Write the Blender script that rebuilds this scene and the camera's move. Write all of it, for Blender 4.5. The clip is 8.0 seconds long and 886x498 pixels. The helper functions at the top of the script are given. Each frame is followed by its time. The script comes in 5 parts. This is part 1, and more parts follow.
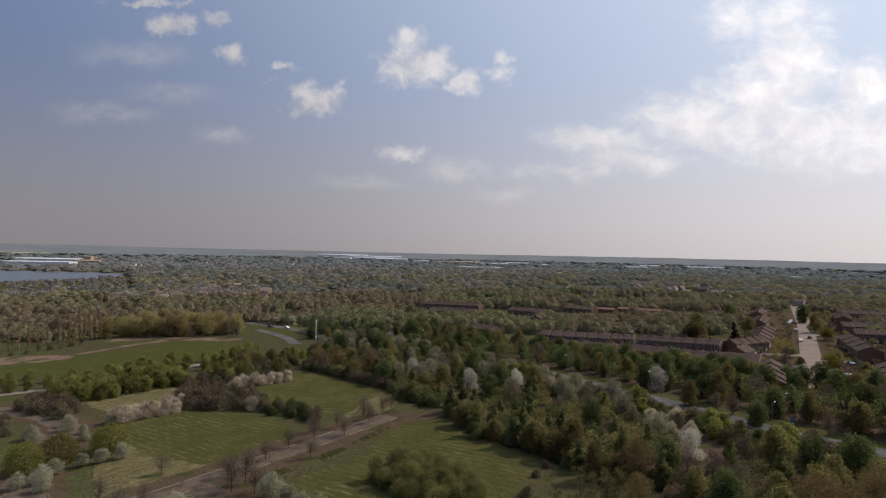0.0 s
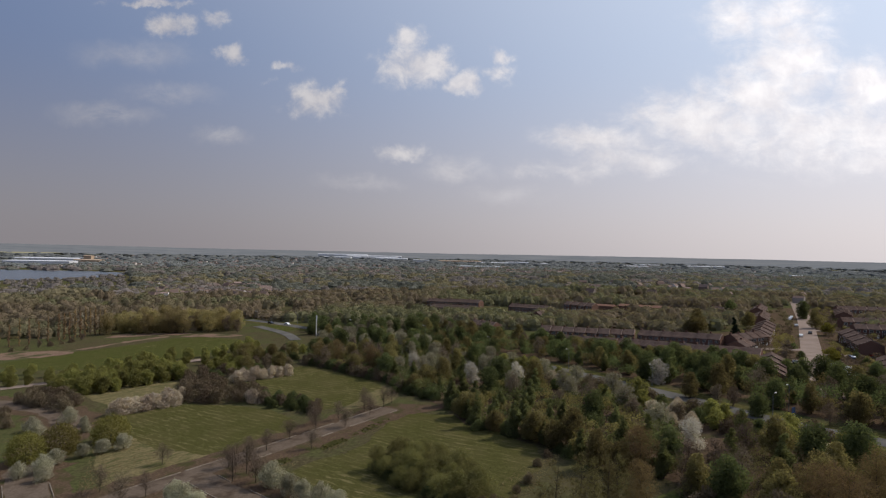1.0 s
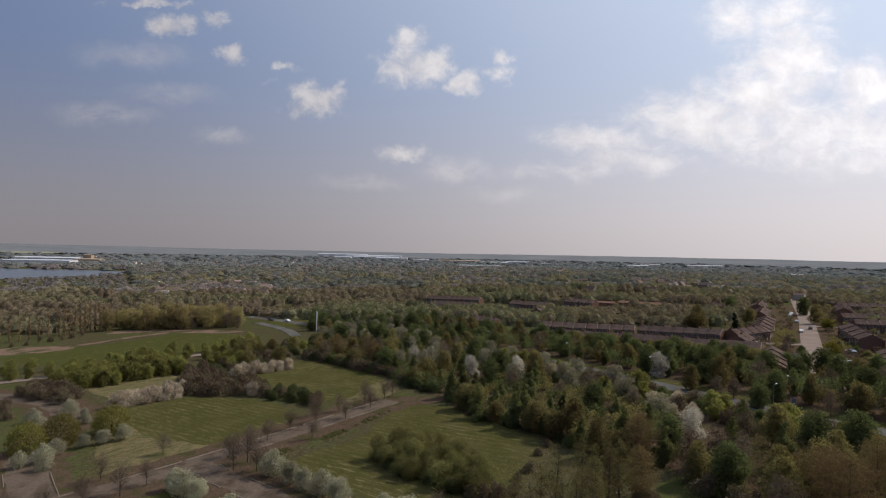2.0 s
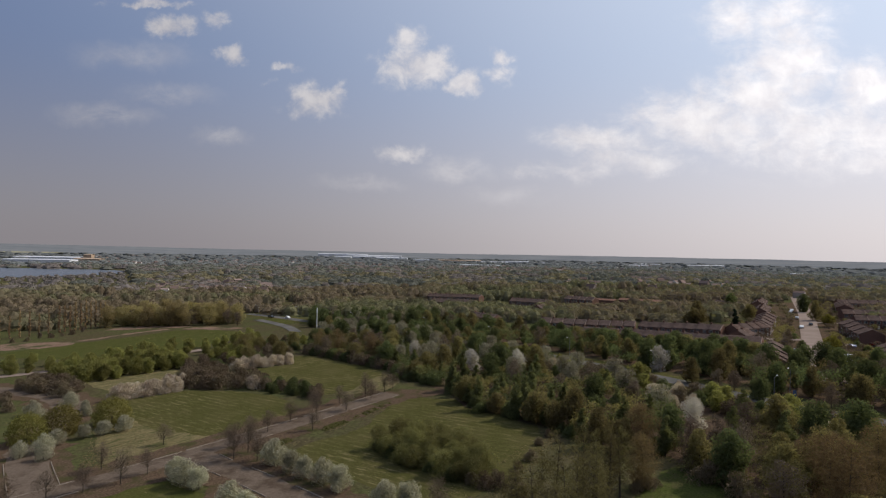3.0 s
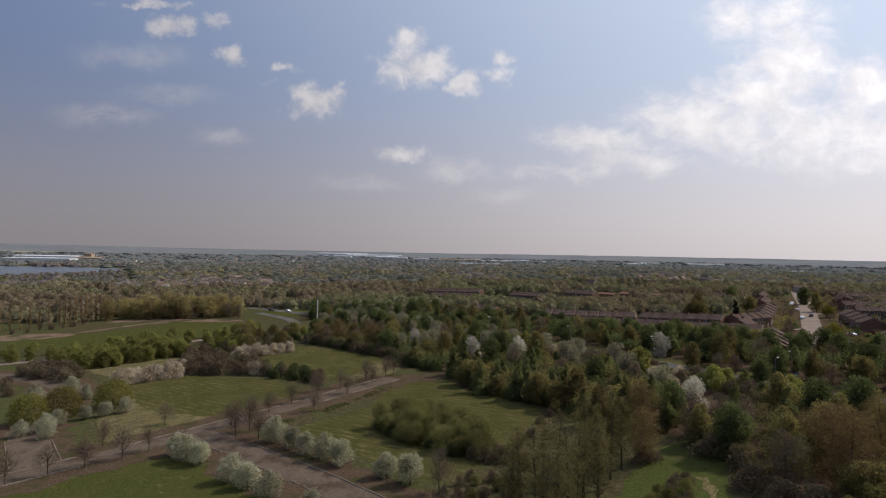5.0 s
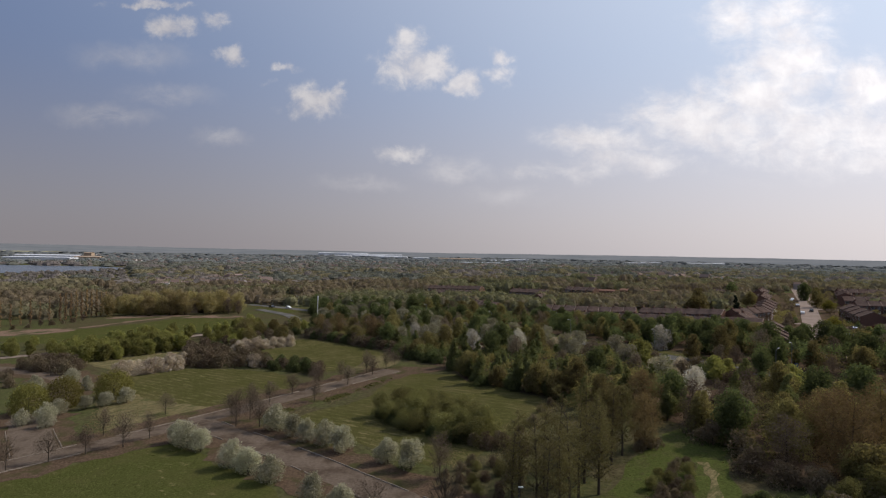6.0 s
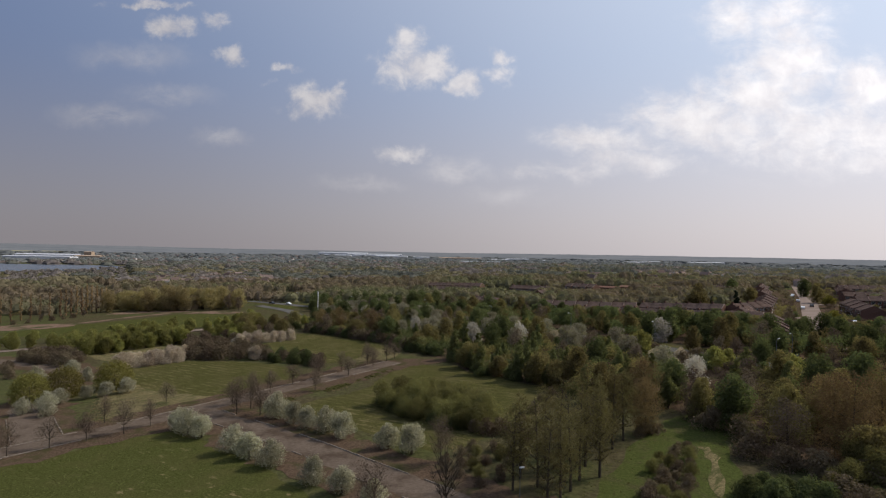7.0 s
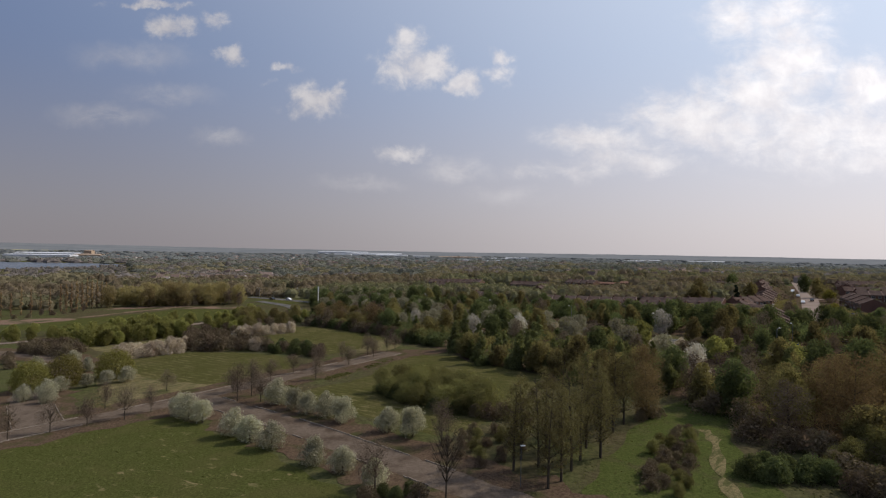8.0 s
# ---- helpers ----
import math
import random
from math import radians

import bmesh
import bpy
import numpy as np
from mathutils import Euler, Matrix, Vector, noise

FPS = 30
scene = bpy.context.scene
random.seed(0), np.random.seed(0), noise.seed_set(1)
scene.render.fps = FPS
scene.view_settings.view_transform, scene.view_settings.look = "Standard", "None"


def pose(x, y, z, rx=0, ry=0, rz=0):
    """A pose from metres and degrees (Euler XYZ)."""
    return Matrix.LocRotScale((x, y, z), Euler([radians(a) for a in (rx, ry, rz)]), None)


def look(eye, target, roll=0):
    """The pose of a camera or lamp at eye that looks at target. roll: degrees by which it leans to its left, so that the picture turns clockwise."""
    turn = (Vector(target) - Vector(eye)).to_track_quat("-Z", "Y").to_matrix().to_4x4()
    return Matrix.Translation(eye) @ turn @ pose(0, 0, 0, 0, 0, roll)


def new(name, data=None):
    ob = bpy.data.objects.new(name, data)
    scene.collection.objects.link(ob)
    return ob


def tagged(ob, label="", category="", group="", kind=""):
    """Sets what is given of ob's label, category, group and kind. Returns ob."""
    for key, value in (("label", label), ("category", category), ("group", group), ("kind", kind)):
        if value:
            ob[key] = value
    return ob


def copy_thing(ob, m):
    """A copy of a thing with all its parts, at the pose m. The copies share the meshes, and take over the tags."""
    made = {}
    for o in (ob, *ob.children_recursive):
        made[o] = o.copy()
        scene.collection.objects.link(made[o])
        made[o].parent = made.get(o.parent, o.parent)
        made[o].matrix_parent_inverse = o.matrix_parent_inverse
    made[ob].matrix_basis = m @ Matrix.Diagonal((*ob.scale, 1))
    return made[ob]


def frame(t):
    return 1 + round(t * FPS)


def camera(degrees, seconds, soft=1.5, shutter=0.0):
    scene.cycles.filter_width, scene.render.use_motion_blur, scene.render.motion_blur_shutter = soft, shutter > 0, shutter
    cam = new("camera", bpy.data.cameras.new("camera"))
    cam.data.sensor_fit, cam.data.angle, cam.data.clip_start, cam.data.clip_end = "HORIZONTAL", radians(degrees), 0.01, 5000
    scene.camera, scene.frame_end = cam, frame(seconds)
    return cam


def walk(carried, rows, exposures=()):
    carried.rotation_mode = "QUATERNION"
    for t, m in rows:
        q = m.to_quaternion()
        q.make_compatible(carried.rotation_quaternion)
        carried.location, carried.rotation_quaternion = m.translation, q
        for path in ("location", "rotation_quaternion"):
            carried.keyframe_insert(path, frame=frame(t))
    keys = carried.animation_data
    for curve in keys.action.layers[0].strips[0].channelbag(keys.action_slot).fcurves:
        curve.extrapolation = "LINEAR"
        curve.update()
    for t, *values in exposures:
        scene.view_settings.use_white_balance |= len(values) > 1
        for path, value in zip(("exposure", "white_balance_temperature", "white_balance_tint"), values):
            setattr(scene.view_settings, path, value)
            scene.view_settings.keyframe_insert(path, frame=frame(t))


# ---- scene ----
cam = camera(75.0, 8.0, soft=1.2)
PATH = [
    (0, (0.46, 0.0, 47.644), (0.46, 2.0, 47.649), 1.2),
    (0.5, (0.382, 0.0, 46.494), (0.382, 2.0, 46.499), 1.17),
    (1, (0.324, 0.0, 45.382), (0.324, 2.0, 45.387), 1.15),
    (1.5, (0.271, 0.0, 44.215), (0.271, 2.0, 44.22), 1.13),
    (3, (0.131, 0.0, 40.873), (0.131, 2.0, 40.88), 1.12),
    (3.5, (0.088, 0.0, 39.697), (0.088, 2.0, 39.704), 1.1),
    (4, (0.046, 0.0, 38.523), (0.046, 2.0, 38.53), 1.1),
    (4.5, (0.006, 0.0, 37.465), (0.006, 2.0, 37.473), 1.08),
    (6, (-0.112, 0.0, 34.025), (-0.112, 2.0, 34.033), 1.03),
    (6.5, (-0.15, 0.0, 32.891), (-0.15, 2.0, 32.898), 1.02),
    (7, (-0.187, 0.0, 31.639), (-0.187, 2.0, 31.647), 1.0),
    (7.5, (-0.224, 0.0, 30.388), (-0.224, 2.0, 30.396), 1.0),
    (8, (-0.26, 0.0, 29.032), (-0.26, 2.0, 29.039), 1.0),
]
walk(cam, [(t, look(eye, target, roll)) for t, eye, target, roll in PATH])

# ---------------------------------------------------------------- light
SUN_AZIMUTH, SUN_HEIGHT = 70.0, 43.0
sun_way = Vector((math.sin(radians(SUN_AZIMUTH)) * math.cos(radians(SUN_HEIGHT)),
                  math.cos(radians(SUN_AZIMUTH)) * math.cos(radians(SUN_HEIGHT)), math.sin(radians(SUN_HEIGHT))))
sun = new("sun", bpy.data.lights.new("sun", "SUN"))
sun.data.energy, sun.data.angle, sun.data.color = 3.3, radians(0.6), (1.0, 0.93, 0.82)
sun.matrix_world = look(sun_way * 500, (0, 0, 0))

# clouds as soft ellipses on the sky: sideways, height, half width, half height, thickness
PUFFS = [
    (-0.474, 0.384, 0.037, 0.020, 1), (-0.508, 0.425, 0.068, 0.008, 0.8), (-0.395, 0.400, 0.029, 0.016, 0.75),
    (-0.364, 0.339, 0.027, 0.016, 0.85), (-0.273, 0.317, 0.025, 0.009, 0.6), (-0.295, 0.283, 0.022, 0.007, 0.35),
    (-0.214, 0.259, 0.047, 0.029, 1), (-0.180, 0.277, 0.016, 0.018, 0.8), (-0.058, 0.368, 0.037, 0.025, 0.75),
    (-0.048, 0.324, 0.061, 0.033, 1), (-0.009, 0.334, 0.029, 0.022, 0.9), (0.040, 0.299, 0.035, 0.020, 1),
    (0.099, 0.337, 0.025, 0.014, 0.9), (0.099, 0.312, 0.029, 0.018, 0.7), (-0.072, 0.172, 0.051, 0.015, 0.75),
]
WISPS = [
    (0.025, 0.146, 0.049, 0.020, 0.45), (-0.581, 0.230, 0.073, 0.018, 0.35), (-0.532, 0.334, 0.088, 0.022, 0.25),
    (-0.381, 0.193, 0.039, 0.014, 0.4), (-0.474, 0.266, 0.068, 0.016, 0.25), (-0.141, 0.117, 0.059, 0.012, 0.3),
    (0.114, 0.102, 0.059, 0.014, 0.25),
]
BANK = [
    (0.211, 0.148, 0.078, 0.016, 0.7), (0.290, 0.203, 0.108, 0.025, 0.8), (0.339, 0.165, 0.117, 0.023, 0.75),
    (0.466, 0.236, 0.127, 0.044, 0.95), (0.378, 0.274, 0.049, 0.024, 0.5), (0.544, 0.272, 0.088, 0.059, 1),
    (0.603, 0.342, 0.078, 0.078, 1), (0.632, 0.225, 0.166, 0.068, 0.85), (0.740, 0.296, 0.059, 0.049, 1.05),
    (0.505, 0.418, 0.059, 0.049, 0.7), (0.593, 0.430, 0.088, 0.039, 0.7), (0.767, 0.208, 0.137, 0.059, 0.8),
]


class Nodes:
    """Short ways to make and link shader nodes."""

    def __init__(self, tree):
        self.tree = tree
        tree.nodes.clear()

    def put(self, kind, **inputs):
        node = self.tree.nodes.new(kind)
        return node

    def feed(self, socket, value):
        if isinstance(value, bpy.types.NodeSocket):
            self.tree.links.new(value, socket)
        elif value is not None:
            socket.default_value = value

    def maths(self, op, a, b=None, c=None, clamp=False):
        node = self.put("ShaderNodeMath")
        node.operation, node.use_clamp = op, clamp
        for socket, value in zip(node.inputs, (a, b, c)):
            self.feed(socket, value)
        return node.outputs[0]

    def vec(self, op, a, b=None):
        node = self.put("ShaderNodeVectorMath")
        node.operation = op
        for socket, value in zip(node.inputs, (a, b)):
            self.feed(socket, value)
        return node.outputs["Value"] if op in ("DOT_PRODUCT", "LENGTH") else node.outputs[0]

    def ramp(self, x, lo, hi, to_lo=0.0, to_hi=1.0, smooth=True):
        node = self.put("ShaderNodeMapRange")
        node.interpolation_type = "SMOOTHSTEP" if smooth else "LINEAR"
        for socket, value in zip(node.inputs, (x, lo, hi, to_lo, to_hi)):
            self.feed(socket, value)
        return node.outputs[0]

    def mix(self, f, a, b, blend="MIX"):
        node = self.put("ShaderNodeMix")
        node.data_type, node.blend_type = "RGBA", blend
        self.feed(node.inputs[0], f)
        for socket, value in ((node.inputs[6], a), (node.inputs[7], b)):
            self.feed(socket, (*value, 1) if isinstance(value, tuple) and len(value) == 3 else value)
        return node.outputs[2]

    def noise(self, vector, scale, detail=4.0, rough=0.55, warp=0.0):
        node = self.put("ShaderNodeTexNoise")
        self.feed(node.inputs["Vector"], vector)
        for name, value in (("Scale", scale), ("Detail", detail), ("Roughness", rough), ("Distortion", warp)):
            node.inputs[name].default_value = value
        return node.outputs["Fac"]

    def join(self, x, y, z):
        node = self.put("ShaderNodeCombineXYZ")
        for socket, value in zip(node.inputs, (x, y, z)):
            self.feed(socket, value)
        return node.outputs[0]

    def split(self, v):
        node = self.put("ShaderNodeSeparateXYZ")
        self.feed(node.inputs[0], v)
        return node.outputs


def make_sky():
    world = bpy.data.worlds.new("sky")
    scene.world = world
    world.use_nodes = True
    n = Nodes(world.node_tree)
    way = n.put("ShaderNodeTexCoord").outputs["Generated"]
    x, y, z = n.split(way)
    sky = n.put("ShaderNodeTexSky")
    sky.sky_type, sky.sun_disc = "NISHITA", False
    sky.sun_elevation, sky.sun_rotation = radians(SUN_HEIGHT), radians(SUN_AZIMUTH)
    sky.air_density, sky.dust_density = 1.0, 2.5
    nishita = n.vec("MULTIPLY", sky.outputs[0], (0.07, 0.07, 0.07))
    toward = n.vec("DOT_PRODUCT", way, tuple(sun_way))
    glow = n.maths("POWER", n.ramp(toward, -0.25, 1.0, smooth=False), 1.85)
    # spring haze: grey low down, blue above, brighter towards the sun
    blue = n.mix(glow, (0.137, 0.192, 0.343), (0.89, 1.00, 1.19))
    grey = n.mix(glow, (0.276, 0.254, 0.270), (1.24, 1.15, 1.17))
    low = n.ramp(z, -0.02, 0.33, 1.0, 0.0)
    air = n.mix(low, blue, grey)
    air = n.mix(0.12, air, nishita)
    # clouds
    ahead = n.maths("MAXIMUM", y, 0.05)
    u, v = n.maths("DIVIDE", x, ahead), n.maths("DIVIDE", z, ahead)
    flat = n.join(u, v, 0.0)
    w1 = n.maths("SUBTRACT", n.noise(flat, 14.0, 5.0, 0.62), 0.5)
    w2 = n.maths("SUBTRACT", n.noise(n.vec("ADD", flat, (3.1, 7.7, 0)), 14.0, 5.0, 0.62), 0.5)
    bent = n.vec("ADD", flat, n.join(n.maths("MULTIPLY", w1, 0.085), n.maths("MULTIPLY", w2, 0.06), 0.0))
    fine = n.noise(flat, 22.0, 9.0, 0.62, 0.25)
    streak = n.noise(n.vec("MULTIPLY", flat, (1.0, 1.8, 1.0)), 13.0, 10.0, 0.64, 0.35)

    def heap(rows, soft, floor):
        mask = 0.0
        for cu, cv, ru, rv, thick in rows:
            off = n.vec("MULTIPLY", n.vec("SUBTRACT", bent, (cu - 0.008, cv - 0.004, 0)), (1 / ru, 1 / rv, 0))
            one = n.ramp(n.vec("LENGTH", off), floor, soft, thick, 0.0)
            mask = n.maths("MAXIMUM", mask, one)
        return mask

    def cloudy(mask, texture, lo, hi, strong):
        rough = n.maths("MULTIPLY", n.maths("SUBTRACT", texture, 0.5), strong)
        edge = n.ramp(n.maths("ADD", mask, rough), lo, hi)
        return n.maths("MULTIPLY", edge, n.ramp(mask, 0.0, 0.5))

    puffs = n.maths("MULTIPLY", cloudy(heap(PUFFS, 1.9, 0.05), fine, 0.16, 1.05, 2.0), 0.92)
    wisps = n.maths("MULTIPLY", heap(WISPS, 1.7, 0.0), n.ramp(streak, 0.25, 0.65, 0.0, 1.5))
    bank = n.maths("MULTIPLY", cloudy(heap(BANK, 2.0, 0.0), streak, 0.03, 1.12, 1.8), 0.95)
    front = n.ramp(y, 0.1, 0.3)
    # the rest of the sky has scattered clouds too
    high = n.maths("MAXIMUM", z, 0.06)
    roof = n.join(n.maths("DIVIDE", x, high), n.maths("DIVIDE", y, high), 0.0)
    others = n.ramp(n.noise(roof, 0.9, 6.0, 0.6), 0.55, 0.7)
    others = n.maths("MULTIPLY", others, n.maths("SUBTRACT", 1.0, front))
    cover = n.maths("MULTIPLY", n.maths("MAXIMUM", n.maths("MAXIMUM", puffs, wisps), bank), front)
    cover = n.maths("MAXIMUM", cover, n.maths("MULTIPLY", others, n.ramp(z, 0.03, 0.2)), clamp=True)
    white = n.mix(glow, (0.47, 0.455, 0.47), (1.45, 1.40, 1.40))
    shade = n.mix(n.ramp(fine, 0.3, 0.75), n.vec("MULTIPLY", white, (0.8, 0.8, 0.83)), white)
    colour = n.mix(cover, air, shade)
    back = n.put("ShaderNodeBackground")
    n.feed(back.inputs[0], colour)
    back.inputs[1].default_value = 1.0
    out = n.put("ShaderNodeOutputWorld")
    n.feed(out.inputs[0], back.outputs[0])


make_sky()


# ---------------------------------------------------------------- materials
def material(name, build, rough=0.95, spec=0.0):
    """A principled material; build(n, place) gives colour, and may give height and roughness."""
    mat = bpy.data.materials.new(name)
    mat.use_nodes = True
    n = Nodes(mat.node_tree)
    place = n.put("ShaderNodeTexCoord").outputs["Object"]
    made = build(n, place)
    colour, height, gloss = (list(made) + [None, None])[:3] if isinstance(made, (tuple, list)) and not isinstance(made[0], float) else (made, None, None)
    bsdf = n.put("ShaderNodeBsdfPrincipled")
    n.feed(bsdf.inputs["Base Color"], (*colour, 1) if isinstance(colour, tuple) else colour)
    n.feed(bsdf.inputs["Roughness"], gloss if gloss is not None else rough)
    bsdf.inputs["Specular IOR Level"].default_value = spec
    if height is not None:
        bump = n.put("ShaderNodeBump")
        bump.inputs["Strength"].default_value, bump.inputs["Distance"].default_value = 0.6, 0.15
        n.feed(bump.inputs["Height"], height)
        n.feed(bsdf.inputs["Normal"], bump.outputs[0])
    out = n.put("ShaderNodeOutputMaterial")
    n.feed(out.inputs[0], bsdf.outputs[0])
    return mat


def foliage(name, dark, pale, through_light=0.45, patch=0.35, leafy=0.36):
    """Leaves: colour varies from leaf to leaf, over the crown and from tree to tree; some light comes through."""
    mat = bpy.data.materials.new(name)
    mat.use_nodes = True
    n = Nodes(mat.node_tree)
    place = n.put("ShaderNodeTexCoord").outputs["Object"]
    leaf = n.put("ShaderNodeNewGeometry").outputs["Random Per Island"]
    tree = n.put("ShaderNodeObjectInfo").outputs["Random"]
    f = n.maths("ADD", n.maths("MULTIPLY", leaf, leafy), n.maths("MULTIPLY", n.noise(place, patch, 3.0), 1.1 - leafy))
    f = n.maths("ADD", f, n.maths("MULTIPLY", n.maths("SUBTRACT", tree, 0.5), 0.5))
    colour = n.mix(n.ramp(f, 0.1, 1.0, smooth=False), tuple(min(0.8, k * c) for k, c in zip((1.12, 1.1, 1.12), dark)), tuple(min(0.8, k * c) for k, c in zip((1.12, 1.1, 1.12), pale)))
    hue = n.put("ShaderNodeHueSaturation")
    n.feed(hue.inputs["Hue"], n.ramp(tree, 0.0, 1.0, 0.482, 0.508, False))
    n.feed(hue.inputs["Color"], colour)
    colour = hue.outputs[0]
    diffuse, trans, both = n.put("ShaderNodeBsdfDiffuse"), n.put("ShaderNodeBsdfTranslucent"), n.put("ShaderNodeMixShader")
    n.feed(diffuse.inputs[0], colour)
    n.feed(trans.inputs[0], n.vec("MULTIPLY", colour, (1.08, 1.10, 0.75)))
    both.inputs[0].default_value = through_light
    n.feed(both.inputs[1], diffuse.outputs[0])
    n.feed(both.inputs[2], trans.outputs[0])
    out = n.put("ShaderNodeOutputMaterial")
    n.feed(out.inputs[0], both.outputs[0])
    return mat


def ground_look(n, p):
    big, mid, small = n.noise(p, 0.012, 4.0), n.noise(p, 0.09, 5.0, 0.6), n.noise(p, 1.3, 6.0, 0.7)
    grass = n.mix(n.ramp(small, 0.3, 0.7), (0.040, 0.046, 0.018), (0.085, 0.086, 0.034))
    scrub = n.mix(n.ramp(small, 0.3, 0.7), (0.045, 0.037, 0.020), (0.088, 0.074, 0.040))
    both = n.mix(n.ramp(n.maths("ADD", n.maths("MULTIPLY", big, 0.5), n.maths("MULTIPLY", mid, 0.5)), 0.40, 0.56), grass, scrub)
    return both, small


def swathes(n, p, turn, stretch, scale, warp=0.25):
    """Noise drawn out along a direction on the ground, in degrees."""
    c, s = math.cos(radians(turn)), math.sin(radians(turn))
    along_it, across = n.vec("DOT_PRODUCT", p, (c, s, 0)), n.vec("DOT_PRODUCT", p, (-s, c, 0))
    return n.noise(n.join(n.maths("MULTIPLY", along_it, stretch), across, 0.0), scale, 6.0, 0.66, warp), across


def field_look(n, p):
    """Mown grass: rows of pale cut stalks left by the mower, thick in some places and gone in others."""
    streaks, across = swathes(n, p, -33, 0.2, 1.5, 0.5)
    mid, small, big = n.noise(p, 0.12, 4.0), n.noise(p, 2.6, 6.0, 0.72), n.noise(p, 0.035, 4.0)
    grass = n.mix(n.ramp(small, 0.25, 0.75), (0.036, 0.037, 0.012), (0.082, 0.077, 0.026))
    grass = n.mix(n.ramp(mid, 0.38, 0.7, 0.0, 0.7), grass, (0.076, 0.066, 0.027))
    straw = n.mix(n.ramp(small, 0.3, 0.7), (0.115, 0.098, 0.046), (0.220, 0.180, 0.090))
    wave = n.maths("SINE", n.maths("ADD", n.maths("MULTIPLY", across, 2.9), n.maths("MULTIPLY", mid, 5.0)))
    row = n.ramp(n.maths("ADD", n.maths("MULTIPLY", wave, 0.055), streaks), 0.50, 0.68)
    f = n.maths("MULTIPLY", row, n.ramp(n.maths("ADD", big, n.maths("MULTIPLY", mid, 0.5)), 0.56, 0.92, 0.15, 0.78))
    bits = n.maths("MULTIPLY", n.ramp(n.noise(p, 0.8, 6.0, 0.75), 0.66, 0.72), 0.5)
    return n.mix(n.maths("MAXIMUM", f, bits), grass, straw), small


def lawn_look(n, p):
    """Short green grass with a few dashes of dry cuttings."""
    dashes, _ = swathes(n, p, -25, 0.45, 0.75, 0.6)
    mid, small, big = n.noise(p, 0.16, 5.0, 0.6), n.noise(p, 3.2, 6.0, 0.74), n.noise(p, 0.05, 4.0)
    grass = n.mix(n.ramp(small, 0.25, 0.75), (0.028, 0.033, 0.009), (0.084, 0.087, 0.027))
    grass = n.mix(n.ramp(mid, 0.42, 0.72, 0.0, 0.55), grass, (0.074, 0.066, 0.025))
    f = n.maths("MULTIPLY", n.ramp(dashes, 0.585, 0.65), n.ramp(big, 0.45, 0.6, 0.1, 0.8))
    return n.mix(f, grass, (0.20, 0.155, 0.080)), small


def meadow_look(n, p):
    """Unmown grass, mottled dark green and brown."""
    mid, small, big = n.noise(p, 0.35, 6.0, 0.66), n.noise(p, 2.6, 6.0, 0.72), n.noise(p, 0.07, 4.0)
    grass = n.mix(n.ramp(small, 0.25, 0.75), (0.034, 0.044, 0.012), (0.080, 0.090, 0.027))
    rank = n.mix(n.ramp(small, 0.25, 0.75), (0.036, 0.033, 0.016), (0.090, 0.078, 0.038))
    return n.mix(n.ramp(n.maths("ADD", n.maths("MULTIPLY", mid, 0.6), n.maths("MULTIPLY", big, 0.4)), 0.49, 0.66), grass, rank), small


def straw_look(n, p):
    swathe, _ = swathes(n, p, 48, 0.2, 1.1, 0.4)
    small = n.noise(p, 2.0, 6.0, 0.7)
    straw = n.mix(n.ramp(small, 0.3, 0.7), (0.110, 0.088, 0.044), (0.205, 0.162, 0.086))
    grass = n.mix(small, (0.038, 0.044, 0.016), (0.076, 0.078, 0.030))
    return n.mix(n.ramp(swathe, 0.41, 0.55, 0.15, 0.9), grass, straw), small


def litter_look(n, p):
    """Brown verge of leaf litter, moss and bare earth."""
    mid, small = n.noise(p, 0.22, 5.0, 0.6), n.noise(p, 2.5, 6.0, 0.7)
    brown = n.mix(n.ramp(small, 0.3, 0.7), (0.052, 0.034, 0.023), (0.116, 0.080, 0.054))
    return n.mix(n.ramp(mid, 0.48, 0.68), brown, (0.053, 0.050, 0.022)), small


def old_road_look(n, p):
    mid, small, fine = n.noise(p, 0.25, 5.0, 0.6), n.noise(p, 1.8, 6.0, 0.7), n.noise(p, 9.0, 4.0)
    tar = n.mix(n.ramp(small, 0.3, 0.7), (0.086, 0.063, 0.048), (0.138, 0.106, 0.082))
    tar = n.mix(n.maths("MULTIPLY", fine, 0.25), tar, (0.163, 0.129, 0.099))
    return n.mix(n.ramp(mid, 0.45, 0.7, 0.0, 0.8), tar, (0.057, 0.040, 0.028)), small


def asphalt_look(n, p):
    mid, small = n.noise(p, 0.12, 4.0), n.noise(p, 4.0, 6.0, 0.7)
    return n.mix(n.ramp(mid, 0.3, 0.7), n.mix(small, (0.070, 0.067, 0.062), (0.110, 0.104, 0.096)), (0.130, 0.122, 0.112)), small


def concrete_look(n, p):
    mid, small = n.noise(p, 0.15, 5.0, 0.6), n.noise(p, 2.0, 6.0, 0.7)
    return n.mix(n.ramp(mid, 0.3, 0.7), n.mix(small, (0.165, 0.125, 0.102), (0.225, 0.175, 0.145)), (0.25, 0.195, 0.165)), small


def soil_look(n, p):
    mid, small = n.noise(p, 0.12, 5.0, 0.6), n.noise(p, 1.2, 6.0, 0.7)
    bare = n.mix(n.ramp(small, 0.3, 0.7), (0.119, 0.073, 0.052), (0.210, 0.147, 0.108))
    return n.mix(n.ramp(mid, 0.48, 0.62), bare, (0.059, 0.059, 0.027)), small


